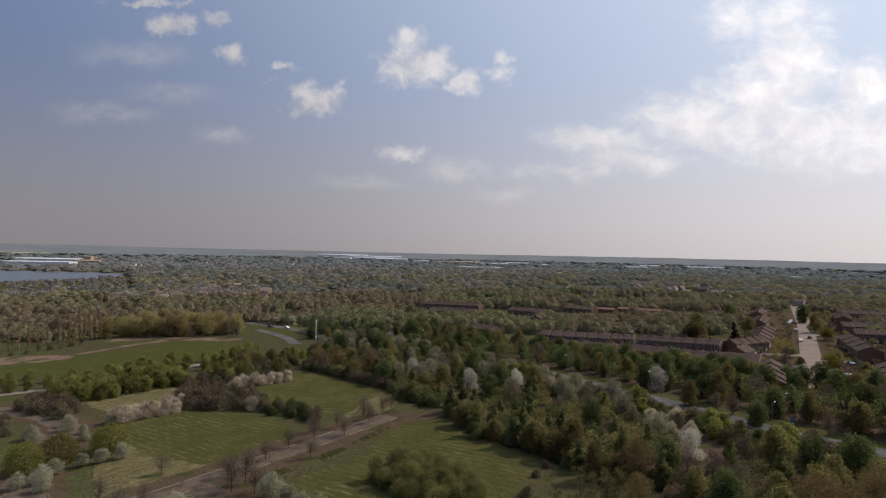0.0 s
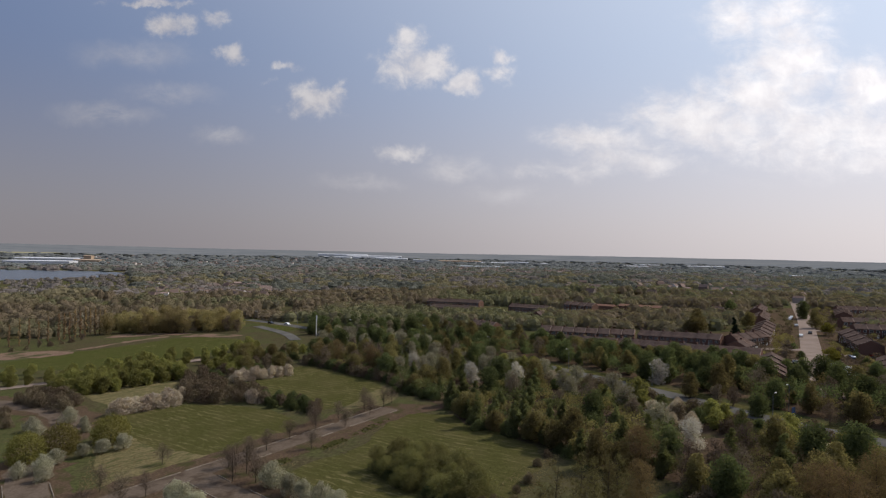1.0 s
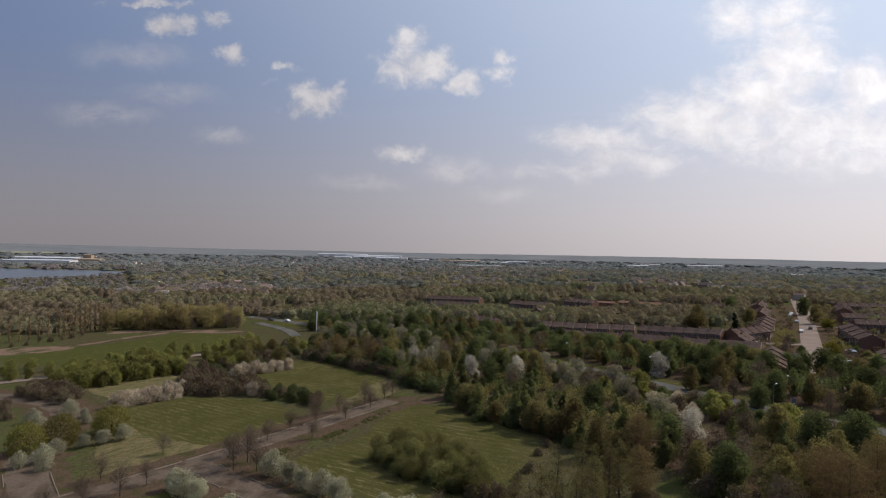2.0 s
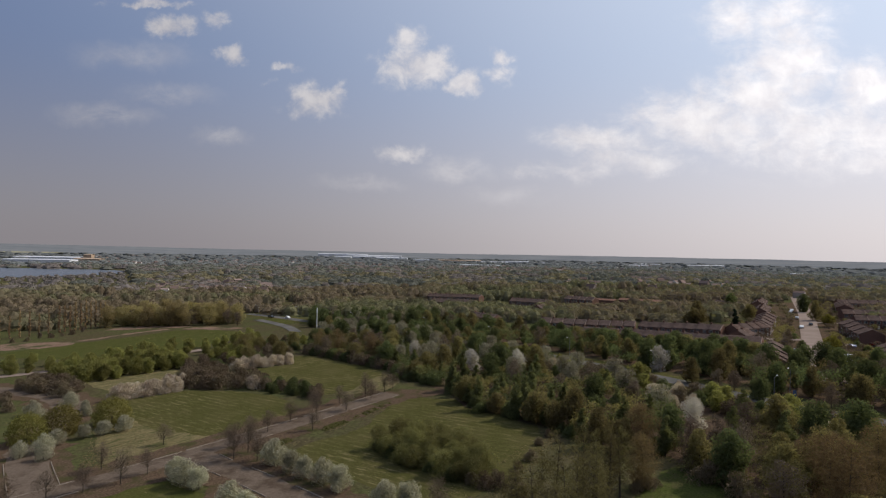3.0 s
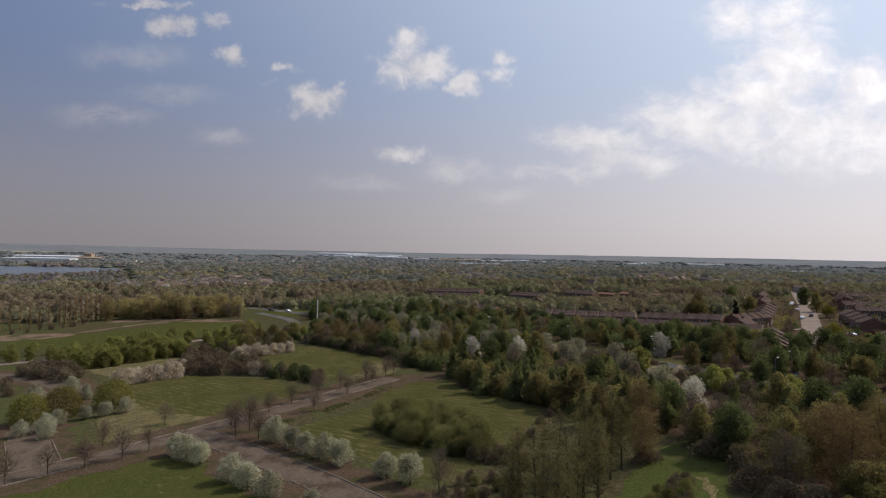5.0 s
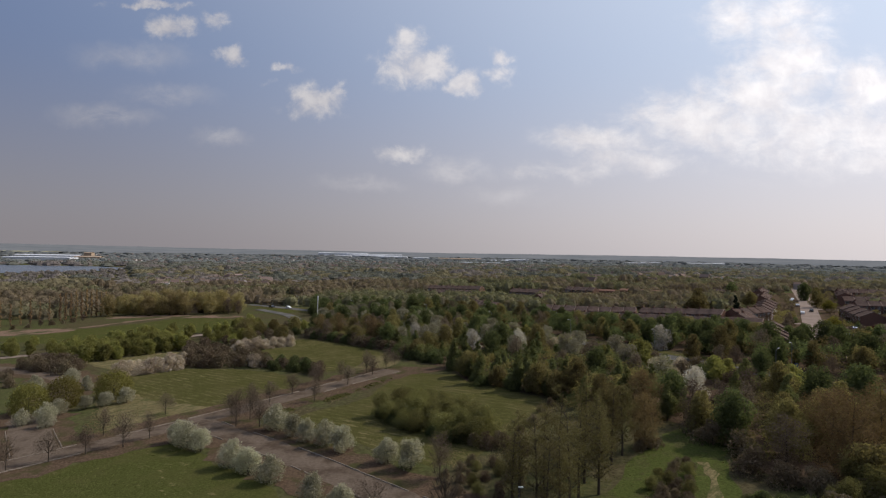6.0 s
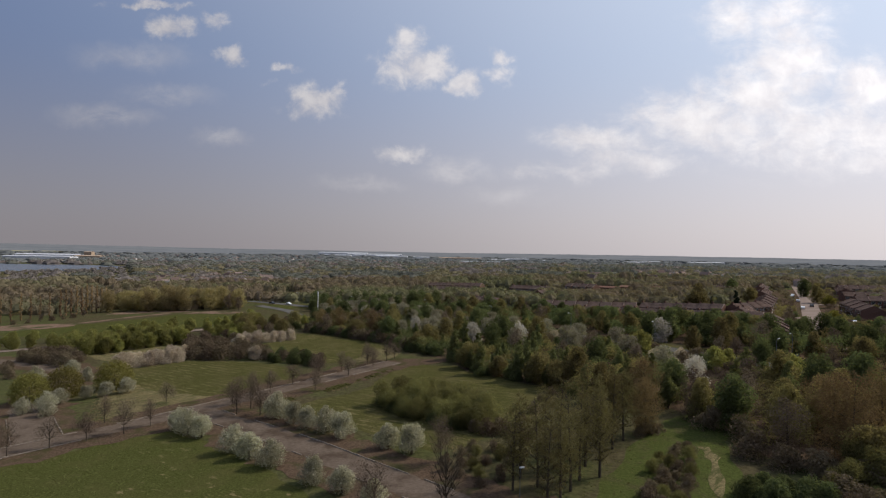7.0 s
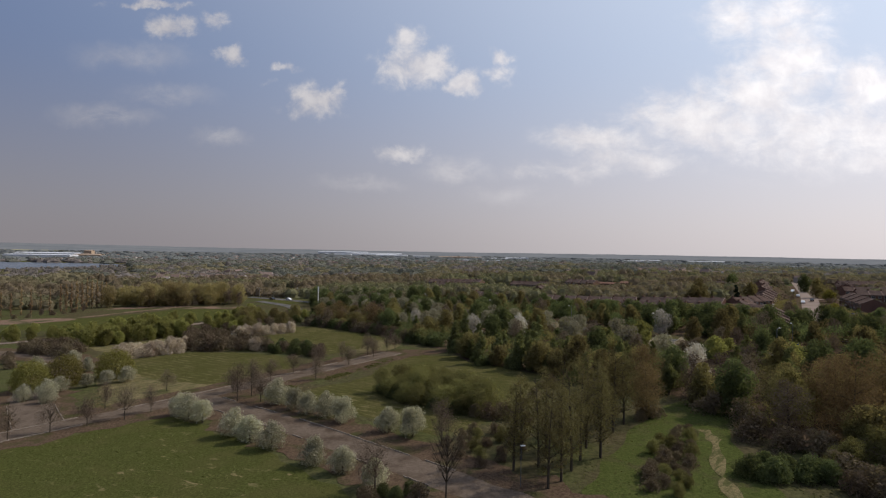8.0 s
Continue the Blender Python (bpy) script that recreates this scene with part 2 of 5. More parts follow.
def bark_look(n, p):
    grain = n.noise(n.vec("MULTIPLY", p, (6.0, 6.0, 1.2)), 1.5, 5.0, 0.65)
    return n.mix(grain, (0.035, 0.028, 0.021), (0.11, 0.09, 0.068)), grain


def brick_look(n, p):
    tint = n.put("ShaderNodeObjectInfo").outputs["Random"]
    mid, small = n.noise(p, 0.5, 4.0), n.noise(n.vec("MULTIPLY", p, (1, 1, 3)), 4.5, 4.0, 0.7)
    base = n.mix(n.ramp(small, 0.3, 0.7), (0.112, 0.064, 0.049), (0.185, 0.112, 0.084))
    return n.mix(n.maths("MULTIPLY", n.maths("ADD", tint, mid), 0.35), base, (0.15, 0.085, 0.065)), small


def roof_look(n, p):
    tint = n.put("ShaderNodeObjectInfo").outputs["Random"]
    rows = n.put("ShaderNodeTexWave")
    rows.wave_type, rows.bands_direction = "BANDS", "Z"
    n.feed(rows.inputs["Vector"], p)
    rows.inputs["Scale"].default_value = 1.6
    mid = n.noise(p, 0.8, 5.0, 0.65)
    base = n.mix(n.ramp(mid, 0.3, 0.7), (0.075, 0.049, 0.040), (0.135, 0.094, 0.078))
    base = n.mix(n.maths("MULTIPLY", tint, 0.5), base, (0.10, 0.078, 0.07))
    return base, rows.outputs["Fac"]


def plain(colour, vary=0.15, scale=2.0):
    def build(n, p):
        f = n.noise(p, scale, 5.0, 0.6)
        return n.mix(n.ramp(f, 0.3, 0.7), tuple(c * (1 - vary) for c in colour), tuple(c * (1 + vary) for c in colour)), f
    return build


def far_roof_look(n, p):
    one = n.put("ShaderNodeNewGeometry").outputs["Random Per Island"]
    return n.mix(n.ramp(one, 0.0, 1.0), (0.135, 0.095, 0.080), (0.270, 0.200, 0.172)), n.noise(p, 0.5)


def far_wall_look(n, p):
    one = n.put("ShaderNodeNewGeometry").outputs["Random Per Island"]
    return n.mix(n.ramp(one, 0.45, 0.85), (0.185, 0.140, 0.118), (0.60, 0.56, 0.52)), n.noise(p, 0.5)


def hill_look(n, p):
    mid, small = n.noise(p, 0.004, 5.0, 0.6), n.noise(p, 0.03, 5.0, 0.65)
    # blue-grey base colour stands in for haze over the wooded slopes
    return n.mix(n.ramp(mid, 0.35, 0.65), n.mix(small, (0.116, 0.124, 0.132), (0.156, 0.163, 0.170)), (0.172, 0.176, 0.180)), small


M_GROUND = material("rough_grassland", ground_look)
M_FIELD = material("mown_grass", field_look)
M_LAWN = material("short_grass", lawn_look)
M_MEADOW = material("rough_meadow", meadow_look)
M_STRAW = material("cut_straw", straw_look)
M_LITTER = material("leaf_litter", litter_look)
M_OLD_ROAD = material("weathered_tarmac", old_road_look)
M_ASPHALT = material("asphalt", asphalt_look)
M_CONCRETE = material("pale_concrete", concrete_look)
M_SOIL = material("bare_soil", soil_look)
M_BARK = material("bark", bark_look)
M_PALE_BARK = material("birch_bark", plain((0.30, 0.28, 0.25), 0.4, 3.0))
M_BRICK = material("brown_brick", brick_look)
M_ROOF = material("brown_roof_tiles", roof_look)
M_TRIM = material("white_paint", plain((0.62, 0.60, 0.57), 0.08))
M_VERGE = material("verge_board", plain((0.30, 0.22, 0.18), 0.15))
M_KERB = material("kerb_stone", plain((0.27, 0.225, 0.185), 0.4, 1.4))
M_GLASS = material("window_glass", plain((0.03, 0.035, 0.04), 0.2), 0.12, 0.6)
M_STEEL = material("galvanised_steel", plain((0.50, 0.51, 0.52), 0.1), 0.5, 0.5)
M_POST = material("weathered_grey_steel", plain((0.16, 0.165, 0.16), 0.15), 0.6, 0.3)
M_DARK_STEEL = material("dark_painted_steel", plain((0.09, 0.095, 0.10), 0.2), 0.5, 0.4)
M_WATER = material("lake_water", lambda n, p: (n.mix(n.noise(p, 0.01, 4.0), (0.06, 0.075, 0.09), (0.10, 0.115, 0.13)), None), 0.25, 0.5)
M_TYRE = material("tyre_rubber", plain((0.02, 0.02, 0.02), 0.2), 0.8, 0.3)
M_SHED = material("pale_sheet_cladding", plain((0.52, 0.52, 0.54), 0.12, 0.05), 0.6, 0.3)
M_SHED_GREY = material("grey_sheet_cladding", plain((0.34, 0.36, 0.38), 0.12, 0.05), 0.5, 0.4)
M_SHED_TAN = material("tan_cladding", plain((0.36, 0.26, 0.18), 0.12, 0.05), 0.7, 0.3)
M_FAR_ROOF = material("far_roofs", far_roof_look)
M_FAR_WALL = material("far_walls", far_wall_look)
M_HILL = material("haze_tinted_hills", hill_look)
M_CROP = material("yellow_crop", plain((0.30, 0.27, 0.16), 0.2, 0.03))
PAINTS = [material("car_paint_" + c, plain(v, 0.04), 0.25, 0.6) for c, v in (
    ("white", (0.75, 0.75, 0.75)), ("silver", (0.42, 0.43, 0.45)), ("black", (0.02, 0.02, 0.025)),
    ("red", (0.22, 0.02, 0.018)), ("blue", (0.035, 0.06, 0.13)))]

L_GREEN = foliage("green_leaves", (0.045, 0.056, 0.026), (0.142, 0.162, 0.072), 0.5)
L_FRESH = foliage("fresh_spring_leaves", (0.066, 0.074, 0.031), (0.200, 0.208, 0.092), 0.5)
L_OLIVE = foliage("olive_leaves", (0.085, 0.074, 0.036), (0.230, 0.196, 0.092), 0.6)
L_BROWN = foliage("bare_twigs", (0.085, 0.066, 0.050), (0.190, 0.148, 0.112), 0.3)
L_POPLAR = foliage("bare_poplar_twigs", (0.202, 0.143, 0.085), (0.381, 0.274, 0.157), 0.45)
L_RUST = foliage("rust_coloured_buds", (0.086, 0.061, 0.034), (0.215, 0.156, 0.083), 0.45)
L_GREY = foliage("grey_catkin_twigs", (0.13, 0.12, 0.085), (0.30, 0.275, 0.21), 0.4)
L_WHITE = foliage("white_blossom", (0.115, 0.110, 0.066), (0.52, 0.50, 0.385), 0.45, 2.2)
L_PINK = foliage("pinkish_white_blossom", (0.22, 0.178, 0.130), (0.62, 0.54, 0.45), 0.45, 2.2)
L_CHERRY = foliage("white_cherry_blossom", (0.20, 0.18, 0.165), (0.58, 0.54, 0.52), 0.45, 1.5)
L_ALDER = foliage("dark_alder_leaves", (0.060, 0.053, 0.026), (0.167, 0.145, 0.069), 0.45)
L_ROW = foliage("light_green_leaves", (0.105, 0.108, 0.037), (0.292, 0.281, 0.101), 0.6)
L_BIG = foliage("pale_olive_leaves", (0.160, 0.137, 0.069), (0.404, 0.337, 0.179), 0.6)
L_WILLOW = foliage("olive_willow_leaves", (0.074, 0.072, 0.029), (0.213, 0.199, 0.085), 0.5)
L_DARK = foliage("dark_conifer_needles", (0.014, 0.022, 0.014), (0.040, 0.052, 0.028), 0.1)
L_DOME = foliage("olive_green_leaves", (0.095, 0.088, 0.028), (0.225, 0.205, 0.066), 0.5)
L_THICKET = foliage("dark_thicket_twigs", (0.080, 0.063, 0.042), (0.180, 0.142, 0.096), 0.3)
# far leaves: greyer copies, with distance haze put into their base colour
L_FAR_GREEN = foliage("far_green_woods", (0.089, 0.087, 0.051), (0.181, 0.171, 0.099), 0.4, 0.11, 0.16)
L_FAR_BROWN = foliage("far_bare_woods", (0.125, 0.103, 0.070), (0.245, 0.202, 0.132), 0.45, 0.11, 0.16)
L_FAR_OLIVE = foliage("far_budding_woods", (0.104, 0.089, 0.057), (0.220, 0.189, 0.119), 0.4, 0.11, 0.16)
# paled further: the thicker haze farther off is painted into these three
L_HAZY_GREEN = foliage("haze_tinted_green_woods", (0.100, 0.104, 0.086), (0.182, 0.183, 0.152), 0.35, 0.05, 0.16)
L_HAZY_BROWN = foliage("haze_tinted_bare_woods", (0.129, 0.113, 0.104), (0.223, 0.197, 0.178), 0.35, 0.05, 0.16)
L_HAZY_DISTANT = foliage("haze_tinted_distant_woods", (0.139, 0.148, 0.145), (0.198, 0.208, 0.200), 0.35, 0.006, 0.16)


# ---------------------------------------------------------------- building helpers
def lie(x, y):
    """Height of the ground: it rises gently to the east, dips behind the terraces, and levels out far away."""
    dip = 2.6 * math.exp(-((x - 90) ** 2 + (y - 300) ** 2) / 3600)
    shore = 1 / (1 + (math.hypot(x + 640, y - 850) / 400) ** 6)
    return (9.0 * math.tanh(x / 200) / (1 + (math.hypot(x, y) / 1100) ** 4) - dip) * (1 - shore) - 3.1 * shore


def mesh(name, verts, faces, *mats):
    me = bpy.data.meshes.new(name)
    me.from_pydata([tuple(map(float, v)) for v in verts], [], [tuple(map(int, f)) for f in faces])
    for m in mats:
        me.materials.append(m)
    me.update()
    return me


def part(name, data, mat=None, parent=None, label=""):
    """Links a bmesh or a mesh as one mesh object, under a thing or a part."""
    if isinstance(data, bmesh.types.BMesh):
        me = bpy.data.meshes.new(name)
        data.to_mesh(me)
        data.free()
        data = me
    if mat and not data.materials:
        data.materials.append(mat)
    ob = new(name, data)
    if parent:
        ob.parent = parent
    return tagged(ob, label)


def quads_mesh(name, corners, mat):
    """A mesh of loose four-cornered leaves; corners: (n, 4, 3)."""
    count = len(corners)
    me = bpy.data.meshes.new(name)
    me.vertices.add(4 * count)
    me.vertices.foreach_set("co", corners.astype(np.float32).ravel())
    me.loops.add(4 * count)
    me.loops.foreach_set("vertex_index", np.arange(4 * count, dtype=np.int32))
    me.polygons.add(count)
    me.polygons.foreach_set("loop_start", np.arange(0, 4 * count, 4, dtype=np.int32))
    me.polygons.foreach_set("loop_total", np.full(count, 4, dtype=np.int32))
    me.materials.append(mat)
    me.update(calc_edges=True)
    me.validate()
    return me


def box(bm, x0, x1, y0, y1, z0, z1):
    v = [bm.verts.new(p) for p in ((x0, y0, z0), (x1, y0, z0), (x1, y1, z0), (x0, y1, z0), (x0, y0, z1), (x1, y0, z1), (x1, y1, z1), (x0, y1, z1))]
    for f in ((3, 2, 1, 0), (4, 5, 6, 7), (0, 1, 5, 4), (1, 2, 6, 5), (2, 3, 7, 6), (3, 0, 4, 7)):
        bm.faces.new([v[i] for i in f])
    return v


def tube(verts, faces, path, radii, sides=6, root=None):
    """A tapered limb along a path, added to lists of verts and faces. root: corners of an older limb from which it grows. Gives its rings."""
    rings = []
    for i, (p, r) in enumerate(zip(path, radii)):
        if i == 0 and root:
            rings.append(list(root))
            continue
        a, b = path[max(i - 1, 0)], path[min(i + 1, len(path) - 1)]
        d = (Vector(b) - Vector(a)).normalized()
        s = d.orthogonal().normalized()
        t = d.cross(s)
        rings.append([len(verts) + k for k in range(sides)])
        for k in range(sides):
            w = 2 * math.pi * k / sides
            verts.append(Vector(p) + r * (math.cos(w) * s + math.sin(w) * t))
    for one, two in zip(rings, rings[1:]):
        for k in range(sides):
            j = (k + 1) % sides
            faces.append((one[k], one[j], two[j], two[k]))
    faces.append(rings[-1])
    return rings


def leaves(rng, places, outward, size, stretch=1.0, loose=0.8):
    """Small bent leaf clumps at places, turned outwards and a little at random."""
    count = len(places)
    nrm = outward + loose * rng.normal(size=(count, 3))
    nrm /= np.linalg.norm(nrm, axis=1)[:, None] + 1e-9
    side = np.cross(nrm, rng.normal(size=(count, 3)))
    side /= np.linalg.norm(side, axis=1)[:, None] + 1e-9
    up = np.cross(nrm, side)
    s = size * rng.uniform(0.55, 1.25, (count, 1))
    a, b = side * s * stretch, up * s
    k = rng.uniform(0.45, 1.0, (count, 4, 1))
    return np.stack([places - a * k[:, 0], places - b * k[:, 1] + nrm * s * 0.2, places + a * k[:, 2], places + b * k[:, 3] - nrm * s * 0.15], axis=1)


def lobes_of(rng, height, base, width, count, shape):
    """Rounded masses that make up a crown between base and height. shape gives the half width over the crown's height."""
    out = []
    for i in range(count):
        f = (i + 0.5) / count
        z = base + (height - base) * f
        reach = width * shape(f)
        w = i * 2.4 + rng.normal() * 0.8
        d = reach * rng.uniform(0.15, 0.58)
        r = max(reach * rng.uniform(0.42, 0.68), width * 0.16)
        out.append((np.array([d * math.cos(w), d * math.sin(w), z]), np.array([r, r, max(r * rng.uniform(0.7, 1.0), (height - base) / count * 0.7)])))
    return out


def cluster(rng, height, base, width, count):
    """Masses of a broad round crown, set about one core."""
    tall = (height - base) * 0.5
    core, size = np.array([0, 0, height - 1.06 * tall]), np.array([width, width, tall])
    out, turn = [(core, size * 0.66)], rng.uniform(0, 6.28)
    for i in range(count - 1):
        up = -0.45 + 1.4 * ((i + 0.5) / (count - 1)) ** 0.85
        flat, w, k = math.sqrt(1 - up * up), turn + i * 2.4 + rng.normal() * 0.35, rng.uniform(0.3, 0.54)
        d = np.array([flat * math.cos(w), flat * math.sin(w), up]) * size * (1.0 - k) * rng.uniform(0.85, 1.25)
        out.append((core + d, np.array([width * k, width * k, min(tall, width) * k * rng.uniform(0.8, 1.05)])))
    return out


def crown_leaves(rng, lobes, count, size, fill=0.35, loose=0.8, stretch=1.0):
    weight = np.array([l[1][0] * l[1][2] for l in lobes])
    pick = rng.choice(len(lobes), count, p=weight / weight.sum())
    mid, rad = np.array([l[0] for l in lobes])[pick], np.array([l[1] for l in lobes])[pick]
    d = rng.normal(size=(count, 3))
    d /= np.linalg.norm(d, axis=1)[:, None]
    r = 1.0 - fill * rng.random((count, 1)) ** 1.6 + 0.12 * rng.normal(size=(count, 1))
    places = mid + d * rad * r
    return leaves(rng, places, d, size, stretch, loose)


def round_top(f):
    return math.sqrt(max(0.05, 1 - (2 * f - 0.85) ** 2 / 1.4))


def spire(f):
    return 1.0 - 0.8 * f if f > 0.2 else 0.6 + 1.2 * f


def column(f):
    return 1.0 - 0.45 * abs(2 * f - 0.8)


def dome(f):
    return math.sqrt(max(0.04, 1 - f * f))


def trunk_mesh(rng, height, radius, limbs, reach, first=0.3, mat=None, twigs=0, lean=0.03, rise=1.0, last=0.92):
    verts, faces = [], []
    bend = rng.normal(size=2) * lean
    steps = [i / 10 for i in range(11)]
    top = [(bend[0] * height * f * f, bend[1] * height * f * f, height * f - 0.15 * (f == 0)) for f in steps]
    stem = tube(verts, faces, top, [radius * (1.15 - 1.05 * f) for f in steps], 6)
    for i in range(limbs):
        f = first + (last - first) * (i + rng.random()) / max(limbs, 1)
        w = i * 2.4 + rng.normal() * 0.5
        ring = min(9, max(1, round(f * 10)))
        f = ring / 10
        out = reach * (1.05 - 0.6 * f) * rng.uniform(0.7, 1.1)
        o = Vector(top[ring])
        tip = o + Vector((math.cos(w) * out, math.sin(w) * out, rise * out * rng.uniform(0.5, 1.0)))
        sag = Vector((0, 0, -0.07 * out))
        k = i % 6
        limb = tube(verts, faces, [o, o.lerp(tip, 0.35) + sag, o.lerp(tip, 0.7) + sag, tip], [radius * g for g in (0.4, 0.28, 0.17, 0.06)], 4, [stem[ring][(k + j) % 6] for j in (0, 1, 3, 4)])
        for t in range(twigs):
            g = (1, 2)[t % 2]
            p = o.lerp(tip, 0.35 * g) + sag
            q = p + Vector((rng.normal() * 0.35, rng.normal() * 0.35, rng.uniform(0.1, 0.55))) * out * 0.7
            tube(verts, faces, [p, q], [radius * 0.14, radius * 0.035], 3, limb[g][:3])
    return mesh("trunk", verts, faces, mat or M_BARK)


def make_tree(name, label, seed, height, base, width, mat, shape=round_top, lobes=9, count=1800, size=0.34, trunk=0.16,
              limbs=7, twigs=0, fill=0.35, loose=0.8, stretch=1.0, bark=None, category="tree", finer=2.0, rise=1.0, last=0.92):
    """One tree as a thing with a trunk and a crown, out of sight under the ground until it is copied."""
    rng = np.random.default_rng(seed)
    thing = new(name)
    thing.empty_display_size = 0.5
    part("trunk", trunk_mesh(rng, height * 0.92, trunk, limbs, width * 0.8, max(0.12, base / height), bark, twigs, rise=rise, last=last), None, thing)
    masses = lobes_of(rng, height, base, width, lobes, shape) if lobes > 1 else [(np.array([0, 0, height * 0.36]), np.array([width, width, height * 0.64]))]
    part("crown", quads_mesh("crown", crown_leaves(rng, masses, int(count * finer), size * finer ** -0.45, fill, loose, stretch), mat), None, thing)
    return tagged(thing, label, category)


def plant(kinds, places, rng, size=(0.85, 1.15), group="", sink=0.0):
    """Copies of the kinds at the places, each turned and sized a little differently."""
    for x, y in places:
        kind = kinds[rng.integers(len(kinds))]
        k = rng.uniform(*size)
        one = copy_thing(kind, pose(x, y, lie(x, y) - sink, 0, 0, rng.uniform(0, 360)) @ Matrix.Diagonal((k * rng.uniform(0.9, 1.1), k * rng.uniform(0.9, 1.1), k, 1)))
        if group:
            tagged(one, group=group)


def inside(x, y, ring):
    hit = False
    for (ax, ay), (bx, by) in zip(ring, ring[1:] + ring[:1]):
        if (ay > y) != (by > y) and x < ax + (y - ay) * (bx - ax) / (by - ay):
            hit = not hit
    return hit


CLEARINGS = [(54.5, 123), (10.5, 191), (70, 184)]  # open ground before the cherry trees


def scatter(ring, gap, rng, tries=4000):
    """Places in a ring of corners, no two closer than gap."""
    xs, ys = [p[0] for p in ring], [p[1] for p in ring]
    out = []
    for _ in range(tries):
        x, y = rng.uniform(min(xs), max(xs)), rng.uniform(min(ys), max(ys))
        if any((x - a) ** 2 + (y - b) ** 2 < 72 for a, b in CLEARINGS):
            continue
        if inside(x, y, ring) and all((x - a) ** 2 + (y - b) ** 2 > gap * gap for a, b in out):
            out.append((x, y))
    return out


def along(points, step):
    """Points at even steps along a line of points."""
    out, left = [], 0.0
    for (ax, ay), (bx, by) in zip(points, points[1:]):
        length = math.hypot(bx - ax, by - ay)
        d = left
        while d < length:
            out.append((ax + (bx - ax) * d / length, ay + (by - ay) * d / length, math.atan2(by - ay, bx - ax)))
            d += step
        left = d - length
    return out


def smooth_line(points, rounds=2):
    for _ in range(rounds):
        cut = [points[0]]
        for (ax, ay), (bx, by) in zip(points, points[1:]):
            cut += [(0.75 * ax + 0.25 * bx, 0.75 * ay + 0.25 * by), (0.25 * ax + 0.75 * bx, 0.25 * ay + 0.75 * by)]
        points = cut + [points[-1]]
    return points


def patch(name, ring, up, mat, label, category, wobble=1.2, kind="structure"):
    """A piece of ground with a ragged outline, lying just above the sheet below."""
    pts = [(x, y) for x, y, _ in along(smooth_line(ring + [ring[0]], 1), 2.5)]
    bm = bmesh.new()
    vs = []
    for x, y in pts:
        x += wobble * noise.noise((x * 0.17, y * 0.17, 1.0)) * 2
        y += wobble * noise.noise((x * 0.17, y * 0.17, 9.0)) * 2
        vs.append(bm.verts.new((x, y, 0)))
    edges = [bm.edges.new((a, b)) for a, b in zip(vs, vs[1:] + vs[:1])]
    bmesh.ops.triangle_fill(bm, use_beauty=True, edges=edges, normal=(0, 0, 1))
    for _ in range(4):
        bmesh.ops.subdivide_edges(bm, edges=[e for e in bm.edges if e.calc_length() > 9], cuts=1)
        bmesh.ops.triangulate(bm, faces=bm.faces)
    for v in bm.verts:
        v.co.z = lie(v.co.x, v.co.y) + up
    bm.normal_update()
    for f in bm.faces:
        if f.normal.z < 0:
            f.normal_flip()
    ob = part(name, bm, mat)
    return tagged(ob, label, category, kind=kind)


def ribbon(name, line, width, up, mat, label, category, wobble=0.0, thick=0.0):
    """A road or verge along a line."""
    pts = along(smooth_line(line), 1.5)
    bm = bmesh.new()
    rows = []
    for x, y, a in pts:
        half = width / 2 + wobble * (noise.noise((x * 0.2, y * 0.2, 3.0)) + 0.5 * noise.noise((x * 0.8, y * 0.8, 3.0)))
        s = Vector((-math.sin(a), math.cos(a), 0)) * half
        rows.append([bm.verts.new((x + k * s.x, y + k * s.y, lie(x + k * s.x, y + k * s.y) + up + 0.03 * (1 - k * k))) for k in (-1, -0.4, 0.4, 1)])
    for a, b in zip(rows, rows[1:]):
        for i in range(3):
            f = bm.faces.new((a[i], b[i], b[i + 1], a[i + 1]))
            f.normal_update()
            if f.normal.z < 0:
                f.normal_flip()
    return tagged(part(name, bm, mat), label, category, kind="structure")


# ---------------------------------------------------------------- ground and distance
def make_ground():
    """One sheet from under the camera to the hills on the horizon."""
    radii = [0.0] + [12 * 1.062 ** i for i in range(100)]
    radii = [r for r in radii if r < 2850] + [2850]
    around = 300
    verts, faces = [(0, 0, lie(0, 0))], []
    for r in radii[1:]:
        for k in range(around):
            a = 2 * math.pi * k / around
            x, y = r * math.sin(a), r * math.cos(a)
            verts.append((x, y, lie(x, y) + min(1.0, max(0.0, (r - 1400) / 2000)) * 4 * noise.noise((x * 0.002, y * 0.002, 0))))
    for k in range(around):
        faces.append((0, 1 + (k + 1) % around, 1 + k))
    for i in range(len(radii) - 2):
        for k in range(around):
            a, b = 1 + i * around + k, 1 + i * around + (k + 1) % around
            faces.append((a, b, b + around, a + around))
    ob = part("ground", mesh("ground", verts, faces, M_GROUND))
    for p in ob.data.polygons:
        p.use_smooth = True
    tagged(ob, "rough green and brown grassland reaching to the horizon", "ground", kind="structure")


